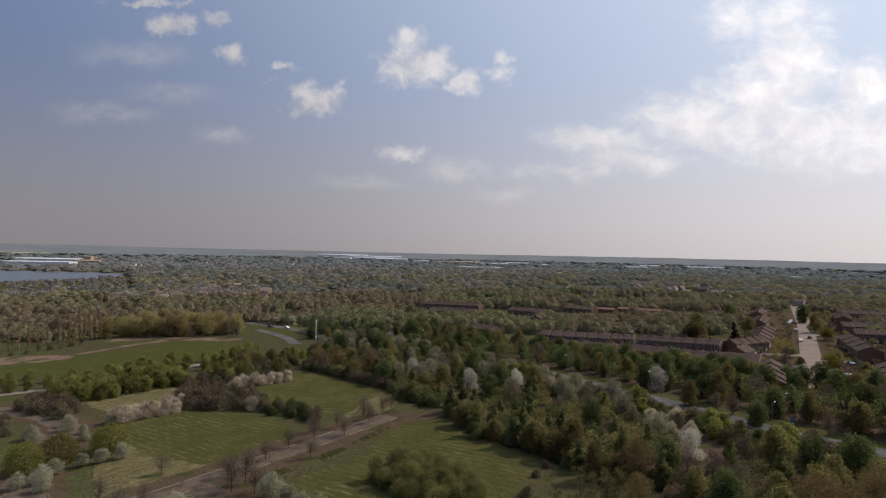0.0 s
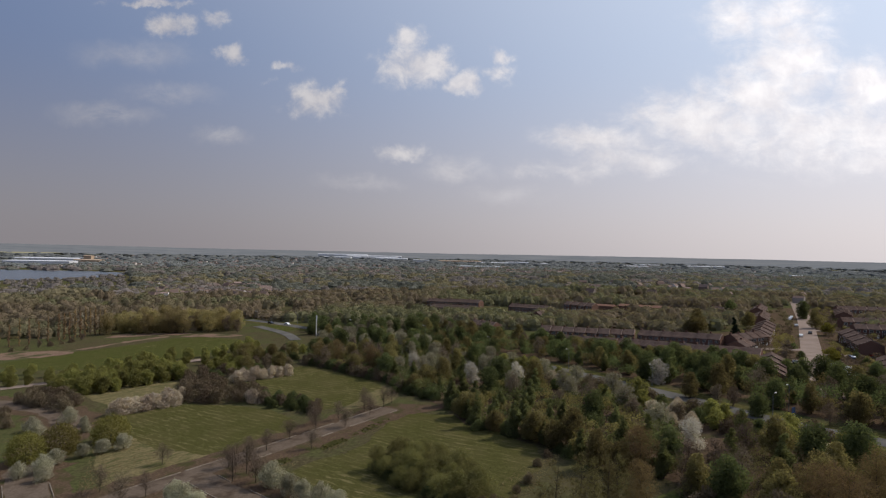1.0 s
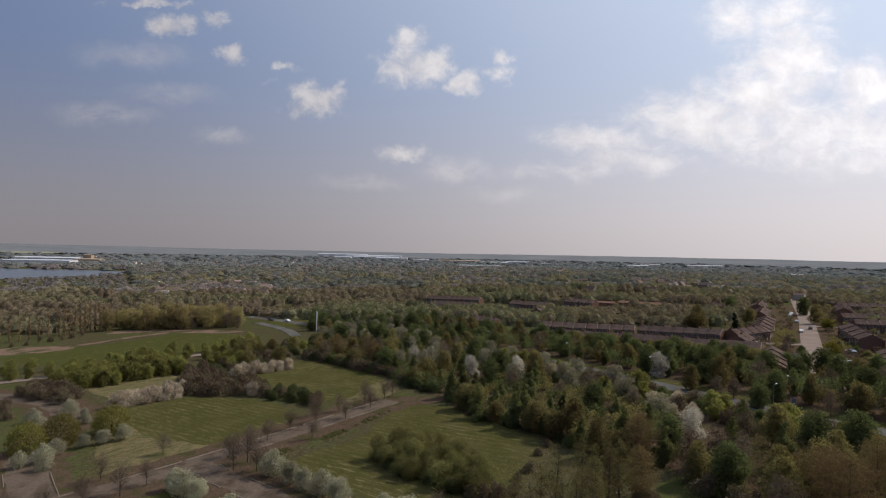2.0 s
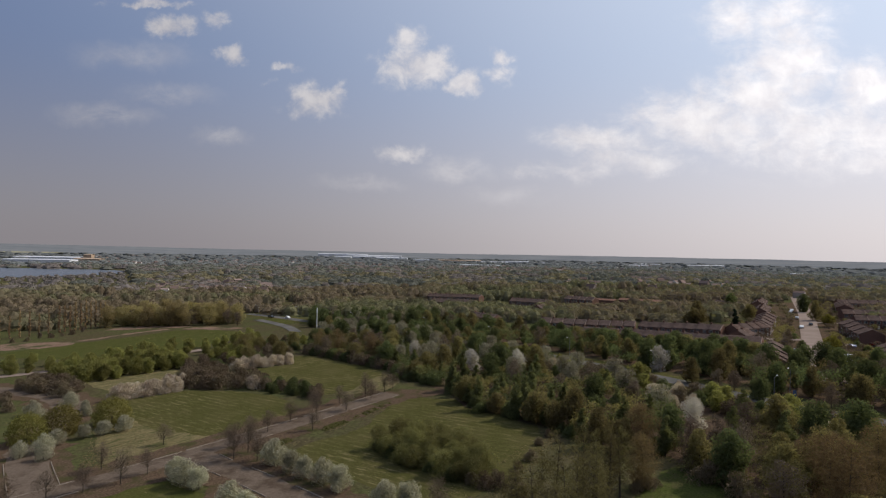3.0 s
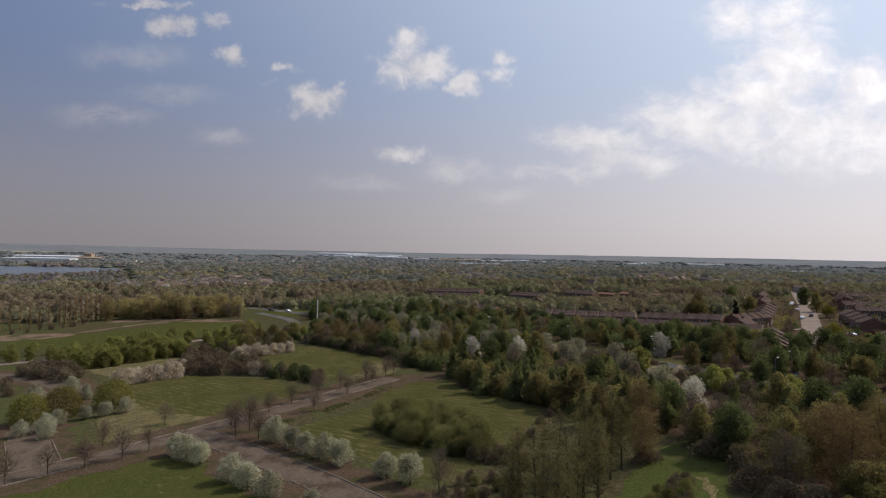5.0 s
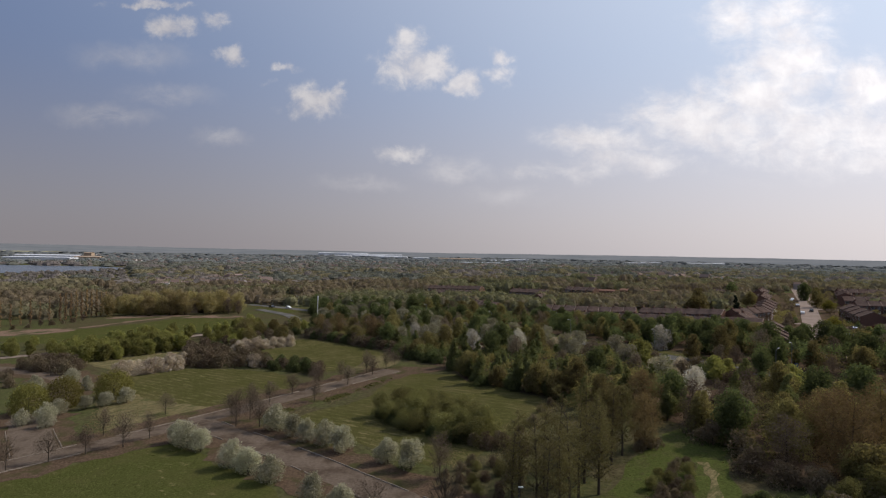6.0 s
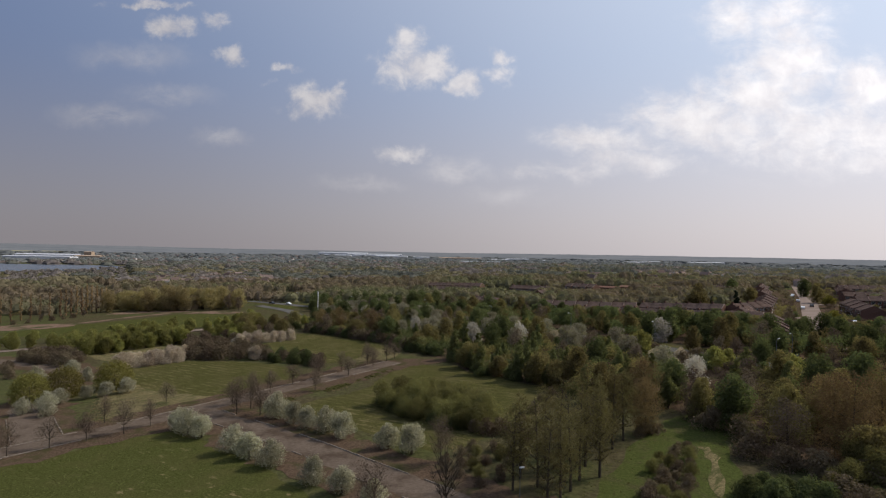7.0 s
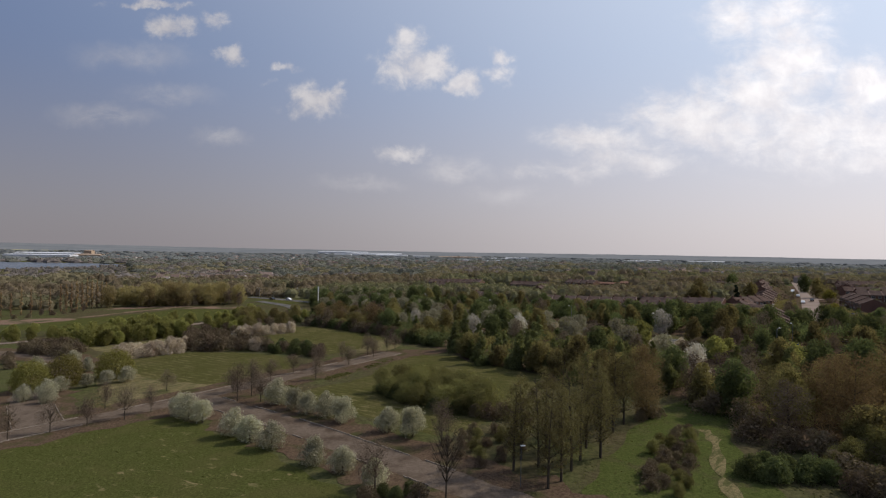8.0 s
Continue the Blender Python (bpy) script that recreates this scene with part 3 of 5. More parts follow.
def make_hills():
    """Low wooded hills that close the distance all round."""
    verts, faces = [], []
    around, rings = 720, (2700, 3250, 3800, 4300, 4650)
    for i, r in enumerate(rings):
        for k in range(around):
            a = 2 * math.pi * k / around
            x, y = r * math.sin(a), r * math.cos(a)
            turn = math.degrees(math.atan2(x, y))
            crest = float(np.interp(turn, (-60, -40, -30, -20, 0, 14, 28, 33, 40, 60), (40, 35, 31, 24, 20, 25, 26, 24, 23, 30)))
            crest += 2.0 * noise.noise((math.sin(a) * 26, math.cos(a) * 26, 5)) + 1.4 * noise.noise((math.sin(a) * 110, math.cos(a) * 110, 7))
            lift = (0.0, 0.25, 0.55, 0.85, 1.0)[i]
            verts.append((x, y, -2 + (crest + 2) * lift + (0.8 * noise.noise((x * 0.01, y * 0.01, 0)) if i < 4 else 0)))
    for i in range(len(rings) - 1):
        for k in range(around):
            a, b = i * around + k, i * around + (k + 1) % around
            faces.append((a, b, b + around, a + around))
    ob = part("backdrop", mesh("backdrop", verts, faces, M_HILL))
    tagged(ob, "low wooded hills along the horizon, tinted blue-grey for haze", "hills", kind="structure")


make_ground()
make_hills()

# green fields, verges and bare ground
FIELDS = {
    "west": [(-95.4, 167.2), (-79.7, 177.8), (-55.9, 173.8), (-34.3, 154.6), (-47.7, 133.8), (-59, 130.2), (-74.5, 140.9)],
    "north": [(-67.3, 202.8), (-57.9, 237.9), (-38.4, 221.5), (-15.1, 197.9), (-26.2, 171.3), (-34.3, 164.7)],
    "east": [(-31.3, 120.1), (-18.1, 133.7), (-12, 158.6), (-1, 164), (12, 146.5), (24.8, 129), (17.9, 112.4), (8, 95.8), (-2, 90.1), (-14.1, 103.4)],
    "front": [(-70.4, 86.7), (-52.8, 105.6), (-44.6, 104.3), (-19.1, 78.4), (-4, 62.1), (-10, 30), (-80, 30), (-95, 55)],
    "right": [(12, 59.8), (21.9, 77.5), (33.7, 97), (46.4, 110.5), (53.2, 104.4), (41.5, 85), (37.6, 59.3), (34, 40), (10, 40)],
    "far": [(-189, 240.9), (-174.2, 271.7), (-155.3, 295), (-142.6, 322.4), (-98.5, 307.8), (-102.7, 269.1), (-121.6, 239.1), (-155.3, 229.8)],
}
for name, ring in FIELDS.items():
    patch("grass_field", ring, 0.02, M_MEADOW if name == "right" else M_LAWN if name in ("front", "far") else M_FIELD, "rough green meadow grass with brown patches" if name == "right" else "mown green grass with pale cut stalks", "grass", 1.0)
patch("straw_verge", [(-92.2, 166), (-74.5, 141.9), (-59, 131.2), (-47.7, 134.8), (-42.5, 139.7), (-48.7, 125.8), (-59, 111.9), (-67.3, 114.1), (-86, 143.3)], 0.035, M_STRAW, "dry straw-coloured grass beside the old road", "grass")
patch("straw_verge", [(-17.1, 168.9), (-12, 178.6), (-15.1, 195.9), (-22.1, 187.2), (-28.2, 171.4), (-22.1, 164.1)], 0.035, M_STRAW, "dry straw-coloured grass by the track's end", "grass")
patch("straw_verge", [(-138.4, 206.6), (-98.5, 216.5), (-83.9, 184.2), (-94.3, 170.2), (-115.3, 187.4)], 0.035, M_STRAW, "dry grass below the hedge", "grass")
ribbon("grass_track", [(33, 63), (35, 73), (38.4, 80.5), (40.6, 86), (41, 91)], 1.6, 0.05, M_STRAW, "worn straw-coloured track through the grass", "track", 0.9)
patch("bare_earth", [(-210, 249.5), (-182.7, 255.3), (-171.1, 267.5), (-176.3, 278), (-207.9, 272.3)], 0.04, M_SOIL, "pinkish bare soil at the edge of a field", "soil")
patch("bare_earth", [(-184.7, 316.5), (-182.6, 334.1), (-144.7, 337), (-142.6, 328.6), (-163.7, 323.2)], 0.04, M_SOIL, "pinkish bare soil under the trees", "soil")
patch("bare_earth", [(-144.7, 320.4), (-140.5, 331.6), (-109, 326.9), (-111.1, 316.8)], 0.04, M_SOIL, "pinkish bare soil under the trees", "soil")
ribbon("bare_earth", [(-213.1, 245.4), (-186.9, 261.6), (-172.1, 282), (-165.8, 302.6), (-151, 322.7)], 4.0, 0.05, M_SOIL, "strip of bare soil along a field edge", "soil", 1.5)
patch("playing_field", [(114.5, 402.7), (125.9, 414.4), (187.9, 400.8), (191.7, 383.3), (154.1, 380.5)], 0.2, M_FIELD, "smooth green playing field", "grass")
patch("playing_field", [(-76.5, 479.6), (-20.1, 442.6), (25.8, 416.8), (29.7, 398.5), (-30.3, 423.7), (-76.5, 457.2)], 0.2, M_FIELD, "smooth green playing field", "grass")
patch("crop_field", [(-1800, 2300), (-1500, 2350), (-1480, 2100), (-1750, 2050)], 6.0, M_CROP, "pale yellow field on a far slope", "field", 4.0)

patch("woodland_floor", [(-59, 244.1), (-38.4, 223.5), (-17.1, 200), (-12, 186.7), (0, 171), (7, 148.7), (23.8, 134), (31.7, 118.9), (45.4, 114.5), (49.3, 96.6), (48.3, 84.8), (55.1, 72.8), (75, 58), (104, 56), (112.6, 89.3), (97.4, 116.8), (85.9, 128.9), (72.5, 146.9), (59, 171), (39.5, 205.6), (25.8, 230.2), (0, 258), (-30.3, 286.5), (-61, 307.2)], 0.03, M_LITTER, "shaded leaf litter below the trees", "woodland floor")
patch("woodland_floor", [(-22.1, 318.1), (10, 278.2), (38.6, 242.2), (52.2, 220.6), (66.7, 198.2), (79.2, 179.9), (88.8, 163.9), (96.4, 150), (105, 140), (125.8, 120), (154.1, 134.8), (127.7, 166.4), (105, 184.7), (91.6, 200.8), (78.2, 223), (60.9, 245.6), (39.5, 278.7), (13.9, 316.7), (-12, 349.2)], 0.03, M_LITTER, "shaded leaf litter below the trees", "woodland floor")

patch("garden_ground", [(96, 226), (112, 196), (136, 184), (200, 178), (250, 250), (290, 430), (240, 430), (190, 330), (140, 300), (100, 312), (52, 324), (46, 270)], 0.03, M_LITTER, "brown gardens and yards between the houses", "garden")

# roads
ROAD_A = [(-104, 55), (-88.1, 76.8), (-73.5, 94.9), (-54.9, 114.8), (-45.6, 126.7), (-36.4, 137.5), (-26.2, 151.2), (-13.1, 167.7)]
ROAD_B = [(-50.7, 120.8), (-44.6, 114.5), (-35.4, 107.1), (-21.1, 94.6), (-12, 85.3), (-1, 75), (12, 61.8), (30, 44)]
ROAD_C = [(-69.3, 99.9), (-79.7, 112.4), (-90.2, 126), (-95.4, 143.6), (-102.7, 162.3), (-123.7, 177.3), (-155.3, 184.3)]
MAIN_ROAD = [(-132, 396.1), (-101.6, 371.6), (-79.7, 347.4), (-50.7, 324.7), (-20.1, 300.8), (6, 267.5), (34.6, 230.6), (46.4, 212.1), (59.9, 190.7), (71.5, 172.4), (80.2, 156.4), (87.8, 143.4), (96.4, 133.4), (112.6, 116.4), (144.7, 86.8), (182.2, 57.5)]
STREET = [(114, 168), (139, 214), (176, 276), (215, 340), (264, 427), (300, 490)]
ribbon("verge", ROAD_A, 17.0, 0.045, M_LITTER, "brown verge of moss and leaf litter", "verge", 3.0)
ribbon("verge", ROAD_B, 16.5, 0.05, M_LITTER, "brown verge of moss and leaf litter", "verge", 3.0)
ribbon("verge", ROAD_C, 15.0, 0.055, M_LITTER, "brown verge of moss and leaf litter", "verge", 4.0)
patch("verge", [(-18.1, 160.9), (-14.1, 174.7), (-4, 170.2), (4, 167.8), (-2, 163.1), (-10, 160.5)], 0.06, M_LITTER, "brown leaf litter at the old road's end", "verge")
ribbon("road", ROAD_A, 5.8, 0.075, M_OLD_ROAD, "disused brown weathered tarmac road", "road", 0.7)
ribbon("road", ROAD_B, 5.6, 0.08, M_OLD_ROAD, "disused brown weathered tarmac road", "road", 0.7)
ribbon("road", ROAD_C, 7.0, 0.085, M_OLD_ROAD, "disused brown weathered tarmac road", "road", 1.2)
ribbon("verge", MAIN_ROAD, 15.0, 0.10, M_FIELD, "green grass verge along the main road", "verge", 2.0)
ribbon("road", MAIN_ROAD, 6.4, 0.17, M_ASPHALT, "grey asphalt main road", "road")
patch("grass_island", [(-120, 367), (-103, 366), (-86, 350), (-92, 334), (-108, 352)], 0.12, M_LAWN, "short green grass on a traffic island", "grass")
ribbon("road", [(-115.2, 362.2), (-100.6, 344.8), (-86, 325.4), (-75.6, 302.2)], 5.6, 0.18, M_ASPHALT, "grey asphalt slip road", "road")
ribbon("road", [(-171.1, 186.7), (-152.1, 199.7), (-138.4, 210.8), (-121.6, 228.8), (-102.7, 252.6)], 5.0, 0.15, M_CONCRETE, "narrow pale lane", "road")
ribbon("road", STREET, 7.8, 0.17, M_CONCRETE, "wide pinkish concrete residential street", "road")
for a, b in (((140.9, 218.1), (116.3, 232.7)), ((159.7, 248.2), (135.2, 257)), ((154.1, 236.9), (178.5, 230.3)), ((196.3, 308.3), (224.4, 296)), ((138.1, 208.5), (161.6, 192.4))):
    ribbon("road", [a, ((a[0] + b[0]) / 2, (a[1] + b[1]) / 2 + 1), b], 6.0, 0.15, M_CONCRETE, "short concrete side street", "road")


def make_kerbs(line, offset, start, stop, gap_chance, seed):
    rng = np.random.default_rng(seed)
    bm = bmesh.new()
    box(bm, -0.46, 0.46, -0.07, 0.07, 0, 0.18)
    bmesh.ops.bevel(bm, geom=bm.edges[:], offset=0.02, segments=1, affect="EDGES")
    me = bpy.data.meshes.new("kerb_stone")
    bm.to_mesh(me)
    bm.free()
    me.materials.append(M_KERB)
    run = new("kerb")
    tagged(run, "pale worn concrete kerb stones", "kerb", kind="structure")
    for i, (x, y, a) in enumerate(along(smooth_line(line), 0.95)):
        if start <= i <= stop and noise.noise((x * 0.15, y * 0.15, seed)) > gap_chance:
            x, y = x - math.sin(a) * offset, y + math.cos(a) * offset
            one = new("kerb_stone", me)
            one.parent = run
            one.matrix_basis = pose(x, y, lie(x, y) + 0.035 + rng.normal() * 0.02, rng.normal() * 2, rng.normal() * 1.5, math.degrees(a) + rng.normal() * 2)


make_kerbs(ROAD_A, 3.0, 20, 66, -0.25, 1)
make_kerbs(ROAD_A, 3.0, 74, 150, -0.2, 2)
make_kerbs(ROAD_A, -3.0, 20, 70, -0.3, 3)
make_kerbs(ROAD_A, -3.0, 84, 150, 0.1, 4)
make_kerbs(ROAD_B, 2.9, 6, 75, -0.05, 5)
make_kerbs(ROAD_B, -2.9, 6, 75, 0.0, 6)
make_kerbs(ROAD_C, 3.8, 4, 24, -0.2, 7)
make_kerbs(ROAD_C, -3.8, 4, 20, -0.2, 8)

LAKE = [(-1150, 1030), (-772, 1004), (-555, 1002), (-492, 902), (-490, 806), (-514, 750), (-546, 714), (-700, 660), (-1070, 880)]
patch("water", LAKE, 0.0, M_WATER, "calm grey-blue lake behind the woods", "lake", 4.0)
for v in bpy.data.objects["water"].data.vertices:
    v.co.z = -2.9

# ---------------------------------------------------------------- trees, one of each kind
rng = np.random.default_rng(7)
GREEN = [make_tree("tree", "broad tree in full green leaf", 11 + i, h, 0.8, w * 1.15, L_GREEN, lobes=13, count=3200, size=0.34, finer=1.8) for i, (h, w) in enumerate(((9.5, 3.9), (8.0, 3.6), (10.5, 4.0)))]
FRESH = [make_tree("birch", "slender tree in fresh light green leaf", 21 + i, h, 0.6, w * 1.3, L_FRESH, shape=spire, lobes=12, count=2600, size=0.29) for i, (h, w) in enumerate(((8.5, 2.3), (7.2, 2.1), (9.0, 2.6)))]
OLIVE = [make_tree("budding_tree", "tree with olive-brown opening leaves", 31 + i, h, 0.8, w * 1.2, L_OLIVE, lobes=12, count=2700, size=0.31, twigs=2, finer=2.4) for i, (h, w) in enumerate(((9.0, 3.2), (7.5, 3.2)))]
BROWN = [make_tree("bare_tree", "bare brown twiggy tree", 41 + i, h, 1.3, w, L_BROWN, lobes=10, count=1500, size=0.30, twigs=4, loose=2.0, stretch=0.45) for i, (h, w) in enumerate(((8.5, 3.2), (7.0, 2.8)))]
RUST = [make_tree("maple", "tall tree with rust-brown buds", 51 + i, h, 0.8, w * 1.2, L_RUST, lobes=13, count=6000, size=0.24, twigs=3, loose=1.6, stretch=0.55) for i, (h, w) in enumerate(((13.0, 4.4), (11.5, 4.2)))]
GREY = [make_tree("catkin_tree", "tree covered in pale grey catkins", 61, 8.5, 1.2, 3.4, L_GREY, lobes=10, count=1700, size=0.33, loose=1.4, stretch=0.7)]
CHERRY = [make_tree("cherry_tree", "tall cherry tree covered in white blossom", 66, 8.6, 1.0, 3.9, L_CHERRY, lobes=13, count=1900, size=0.26, fill=0.5)]
BLOSSOM = [make_tree("blossom_tree", "small tree in white blossom on a short trunk", 71 + i, h, 1.0, w, L_WHITE, shape=dome, lobes=10, count=2600, size=0.15, trunk=0.10, limbs=9, twigs=2, fill=0.5) for i, (h, w) in enumerate(((3.6, 2.5), (4.1, 2.6), (3.4, 2.5)))]
DOME = [make_tree("dome_tree", "dense dome-shaped olive green tree", 81 + i, 5.6, 0.2, 3.3, L_DOME, shape=dome, lobes=1, count=4200, size=0.22, trunk=0.14, fill=0.12) for i in range(2)]
BARE = [make_tree("young_tree", "small bare brown street tree", 91 + i, h, 1.4, w, L_BROWN, lobes=8, count=1500, size=0.16, trunk=0.08, limbs=16, twigs=8, fill=0.8, loose=2.0, stretch=0.35, rise=1.6, last=0.7) for i, (h, w) in enumerate(((4.9, 2.4), (4.3, 2.2), (5.4, 2.6)))]
TWIGGY = [make_tree("bare_tree", "tall bare grey-brown tree with a fan of thin twigs", 97, 10.6, 2.0, 3.3, L_BROWN, lobes=9, count=800, size=0.09, trunk=0.10, limbs=40, twigs=14, fill=0.9, loose=2.0, stretch=0.3, rise=2.2, last=0.62)]
POPLAR = [make_tree("poplar", "tall narrow leafless poplar", 101 + i, h, 0.3, 1.0, L_POPLAR, shape=column, lobes=15, count=3200, size=0.22, trunk=0.17, limbs=14, loose=1.8, stretch=0.4, fill=0.7) for i, h in enumerate((14.5, 13.0))]
ALDER = [make_tree("alder", "tall thin tree with a dark trunk and sparse leaves", 111 + i, h, 2.0, 2.6, L_ALDER, shape=column, lobes=15, count=2100, size=0.13, trunk=0.16, limbs=20, twigs=5, fill=1.0, loose=1.8) for i, h in enumerate((12.0, 13.5, 11.0))]
THICKET = [make_tree("thorn_bush", "dense dark brown thorn thicket", 121 + i, h, 0.1, w, L_THICKET, shape=dome, lobes=9, count=1600, size=0.27, trunk=0.07, limbs=9, loose=1.6, stretch=0.6, category="bush", finer=1.2) for i, (h, w) in enumerate(((3.8, 3.0), (3.2, 2.6)))]
BUSH = [make_tree("bush", "rounded dense green bush in leaf", 131 + i, h, 0.1, w, L_GREEN, shape=dome, lobes=10, count=2600, size=0.175, trunk=0.06, limbs=6, category="bush", finer=2.0) for i, (h, w) in enumerate(((3.2, 2.6), (2.5, 2.3)))]
WILLOW = [make_tree("willow_bush", "feathery olive green willow bush", 141 + i, h, 0.2, w, L_WILLOW, shape=round_top, lobes=11, count=3400, size=0.20, trunk=0.06, limbs=12, loose=1.2, stretch=0.6, fill=0.5, category="bush") for i, (h, w) in enumerate(((5.5, 3.0), (4.6, 3.0)))]
MAYBUSH = [make_tree("blossom_bush", "bush thick with pinkish white blossom", 151 + i, h, 0.1, w, L_PINK, shape=dome, lobes=10, count=2400, size=0.175, trunk=0.06, limbs=8, category="bush") for i, (h, w) in enumerate(((3.4, 2.2), (2.8, 2.1)))]
CONIFER = [make_tree("conifer", "dark evergreen conifer between the houses", 161, 9.5, 0.4, 3.4, L_DARK, shape=spire, lobes=10, count=1800, size=0.36)]
YELLOW = [make_tree("garden_tree", "bright yellow-green spring tree", 171, 6.0, 1.0, 3.4, foliage("yellow_green_leaves", (0.09, 0.09, 0.02), (0.24, 0.22, 0.05)), lobes=9, count=1500, size=0.34)]
BIG = [make_tree("tall_tree", "tall broad tree with olive opening leaves", 181 + i, h, 1.0, w, L_BIG, lobes=13, count=2600, size=0.42, trunk=0.25) for i, (h, w) in enumerate(((13.5, 5.6), (11.5, 5.0)))]
ROW = [make_tree("hedge_tree", "small round tree in fresh green leaf", 191 + i, h, 0.4, w, L_ROW, lobes=9, count=1700, size=0.28, trunk=0.1, finer=1.6) for i, (h, w) in enumerate(((5.6, 2.9), (4.8, 2.6)))]
KINDS = [*TWIGGY, *BIG, *ROW, *GREEN, *FRESH, *OLIVE, *BROWN, *RUST, *GREY, *CHERRY, *BLOSSOM, *DOME, *BARE, *POPLAR, *ALDER, *THICKET, *BUSH, *WILLOW, *MAYBUSH, *CONIFER, *YELLOW]

# blossom rows beside the old roads
plant(BLOSSOM, [(-48.5, 107), (-45.5, 104), (-42, 101.5), (-33.5, 93.5), (-30, 90.5), (-25.5, 87), (-17.5, 80), (-13, 76.5), (-8.5, 72)], rng, (1.0, 1.15), "blossom trees along the old road")
plant(BLOSSOM, [(-32, 112.5), (-27.5, 109), (-24.5, 106), (-20.5, 103), (-17, 100), (-8.5, 93.5), (-4.5, 90.5)], rng, (1.05, 1.25), "blossom trees along the old road")
plant(BARE, [(-36, 115), (-39.5, 120), (-8, 70), (0, 87), (-41, 116)], rng, (1.0, 1.4))
plant(DOME, [(-91.9, 129), (-88.2, 135), (-80.3, 142)], rng, (1.05, 1.15), "dome trees")
plant(BLOSSOM, [(-80.6, 118), (-83.5, 122.5), (-86.5, 119.5), (-84, 127.5), (-80.8, 131.5), (-77.5, 134), (-74.4, 137), (-103, 148), (-106.5, 151.5), (-101.5, 159), (-104.5, 163), (-92, 150.5), (-95.5, 156)], rng, (0.75, 1.0))
# small bare trees along the road
plant(BARE, [(-70.4, 93.8), (-66.2, 97.8), (-62.1, 101.3), (-57.4, 104.7), (-54.9, 109.2), (-65.2, 112), (-60, 126.1), (-44.6, 123.6), (-41.5, 127.5), (-39.5, 133.5), (-29.3, 134.2), (-24.2, 150.1), (-19.1, 160.9), (-16.1, 168.8), (-21.1, 164), (-14.1, 172.7)], rng, (0.9, 1.2), "bare trees along the old road")
plant(BARE, [(-31.3, 147.4), (-27.2, 157.3), (-36.4, 141.5), (-33.3, 153.5), (-22.1, 171.1)], rng, (0.9, 1.15), "bare trees along the old road")
plant(ALDER, [(27.9, 94.1), (11, 79.7), (12.9, 69.7), (16.9, 75.1), (18.9, 78.6), (23.8, 86.4), (26.8, 90.3), (20.9, 83.5), (29.7, 94.2), (9.5, 75.8), (14.9, 82.6), (17.9, 87.5), (22.8, 91.4), (21.9, 79.5), (12.9, 76.7), (25.8, 95.3), (14.9, 71.7)], rng, (0.95, 1.1), "alders")
plant(RUST[1:], [(34.4, 97.2)], rng, (0.78, 0.82))
plant(THICKET, [(33.4, 96.4), (35.4, 96.8), (36.8, 98)], rng, (0.45, 0.6))
plant(TWIGGY, [(0.6, 67.6)], rng, (1.0, 1.02))

# the willow thicket in the field
plant(WILLOW, scatter([(-13.1, 121.5), (-6, 130.2), (2, 121.9), (8, 109.7), (9, 100.7), (3, 101.9), (-8, 112.3)], 2.8, rng), rng, (0.75, 1.1), "willow thicket", 0.2)
plant(BUSH, [(-12, 119.4), (-9, 115.3), (-5, 111.2), (-1, 107), (3, 102.9)], rng, (0.7, 1.0), "willow thicket")
plant(THICKET, [(8, 99.3), (10, 101.7), (11, 98.7), (13.4, 100.6), (6, 100.8)], rng, (0.5, 0.75), "willow thicket")
plant(THICKET, [(14.9, 107.5), (17.9, 111.4), (20.9, 120.2), (23.8, 125.1), (13.9, 95.6), (5, 91.9)], rng, (0.4, 0.7))

# the wood between the fields and the main road
WOOD = [(-57, 242), (-38, 224), (-17, 202), (-12, 188), (-3, 178), (2, 170), (8, 150), (24, 136), (30, 123), (44, 122), (56, 130), (56, 145), (49, 160), (38, 178), (25, 200), (14, 218), (0, 240), (-30, 272), (-58, 300)]
for x, y in scatter(WOOD, 6.6, rng):
    edge = y < 236 - 1.18 * (x + 57) + 22
    if x < -22 and y < 255:
        pool = RUST[1:] + OLIVE + GREEN[:1] + BROWN
    elif edge and x > 0:
        pool = FRESH + FRESH + GREEN[1:2] + OLIVE
    else:
        pool = GREEN[:2] + OLIVE + GREY * 3 + FRESH + BROWN + CHERRY[:1] * (rng.random() < 0.25)
    plant(pool, [(x, y)], rng, (0.72, 1.0) if edge else (0.8, 1.08))
plant(BUSH + FRESH + OLIVE[1:], [(x, y) for x, y, _ in along([(3, 171), (9, 149), (24, 134.5), (30, 123), (45, 119)], 3.0)], rng, (0.6, 0.95), "wood edge")
plant(BUSH + THICKET, [(x, y) for x, y, _ in along([(-56, 240), (-38, 222), (-17, 200), (-10, 186), (-1, 175)], 3.0)], rng, (0.85, 1.2), "wood edge")
plant(GREEN + GREY + OLIVE, scatter([(14, 219), (0, 241), (-30, 273), (-56, 300), (-50, 312), (-26, 294), (0, 263), (22, 236)], 6.0, rng), rng, (0.8, 1.0))
STRIP = [(58, 145), (50, 162), (39, 180), (26, 202), (15, 220), (22, 228), (34, 212), (48, 192), (60, 172), (68, 158), (78, 145), (92, 124), (86, 116), (70, 134)]
plant(BUSH + ROW + MAYBUSH[:1] + THICKET, scatter(STRIP, 4.0, rng), rng, (0.8, 1.3), "shrubs beside the main road")
plant(GREY, [(35, 195), (-2, 234), (27, 214), (-12, 238), (52, 172), (20, 226), (44, 186), (16, 210)], rng, (0.8, 1.0))
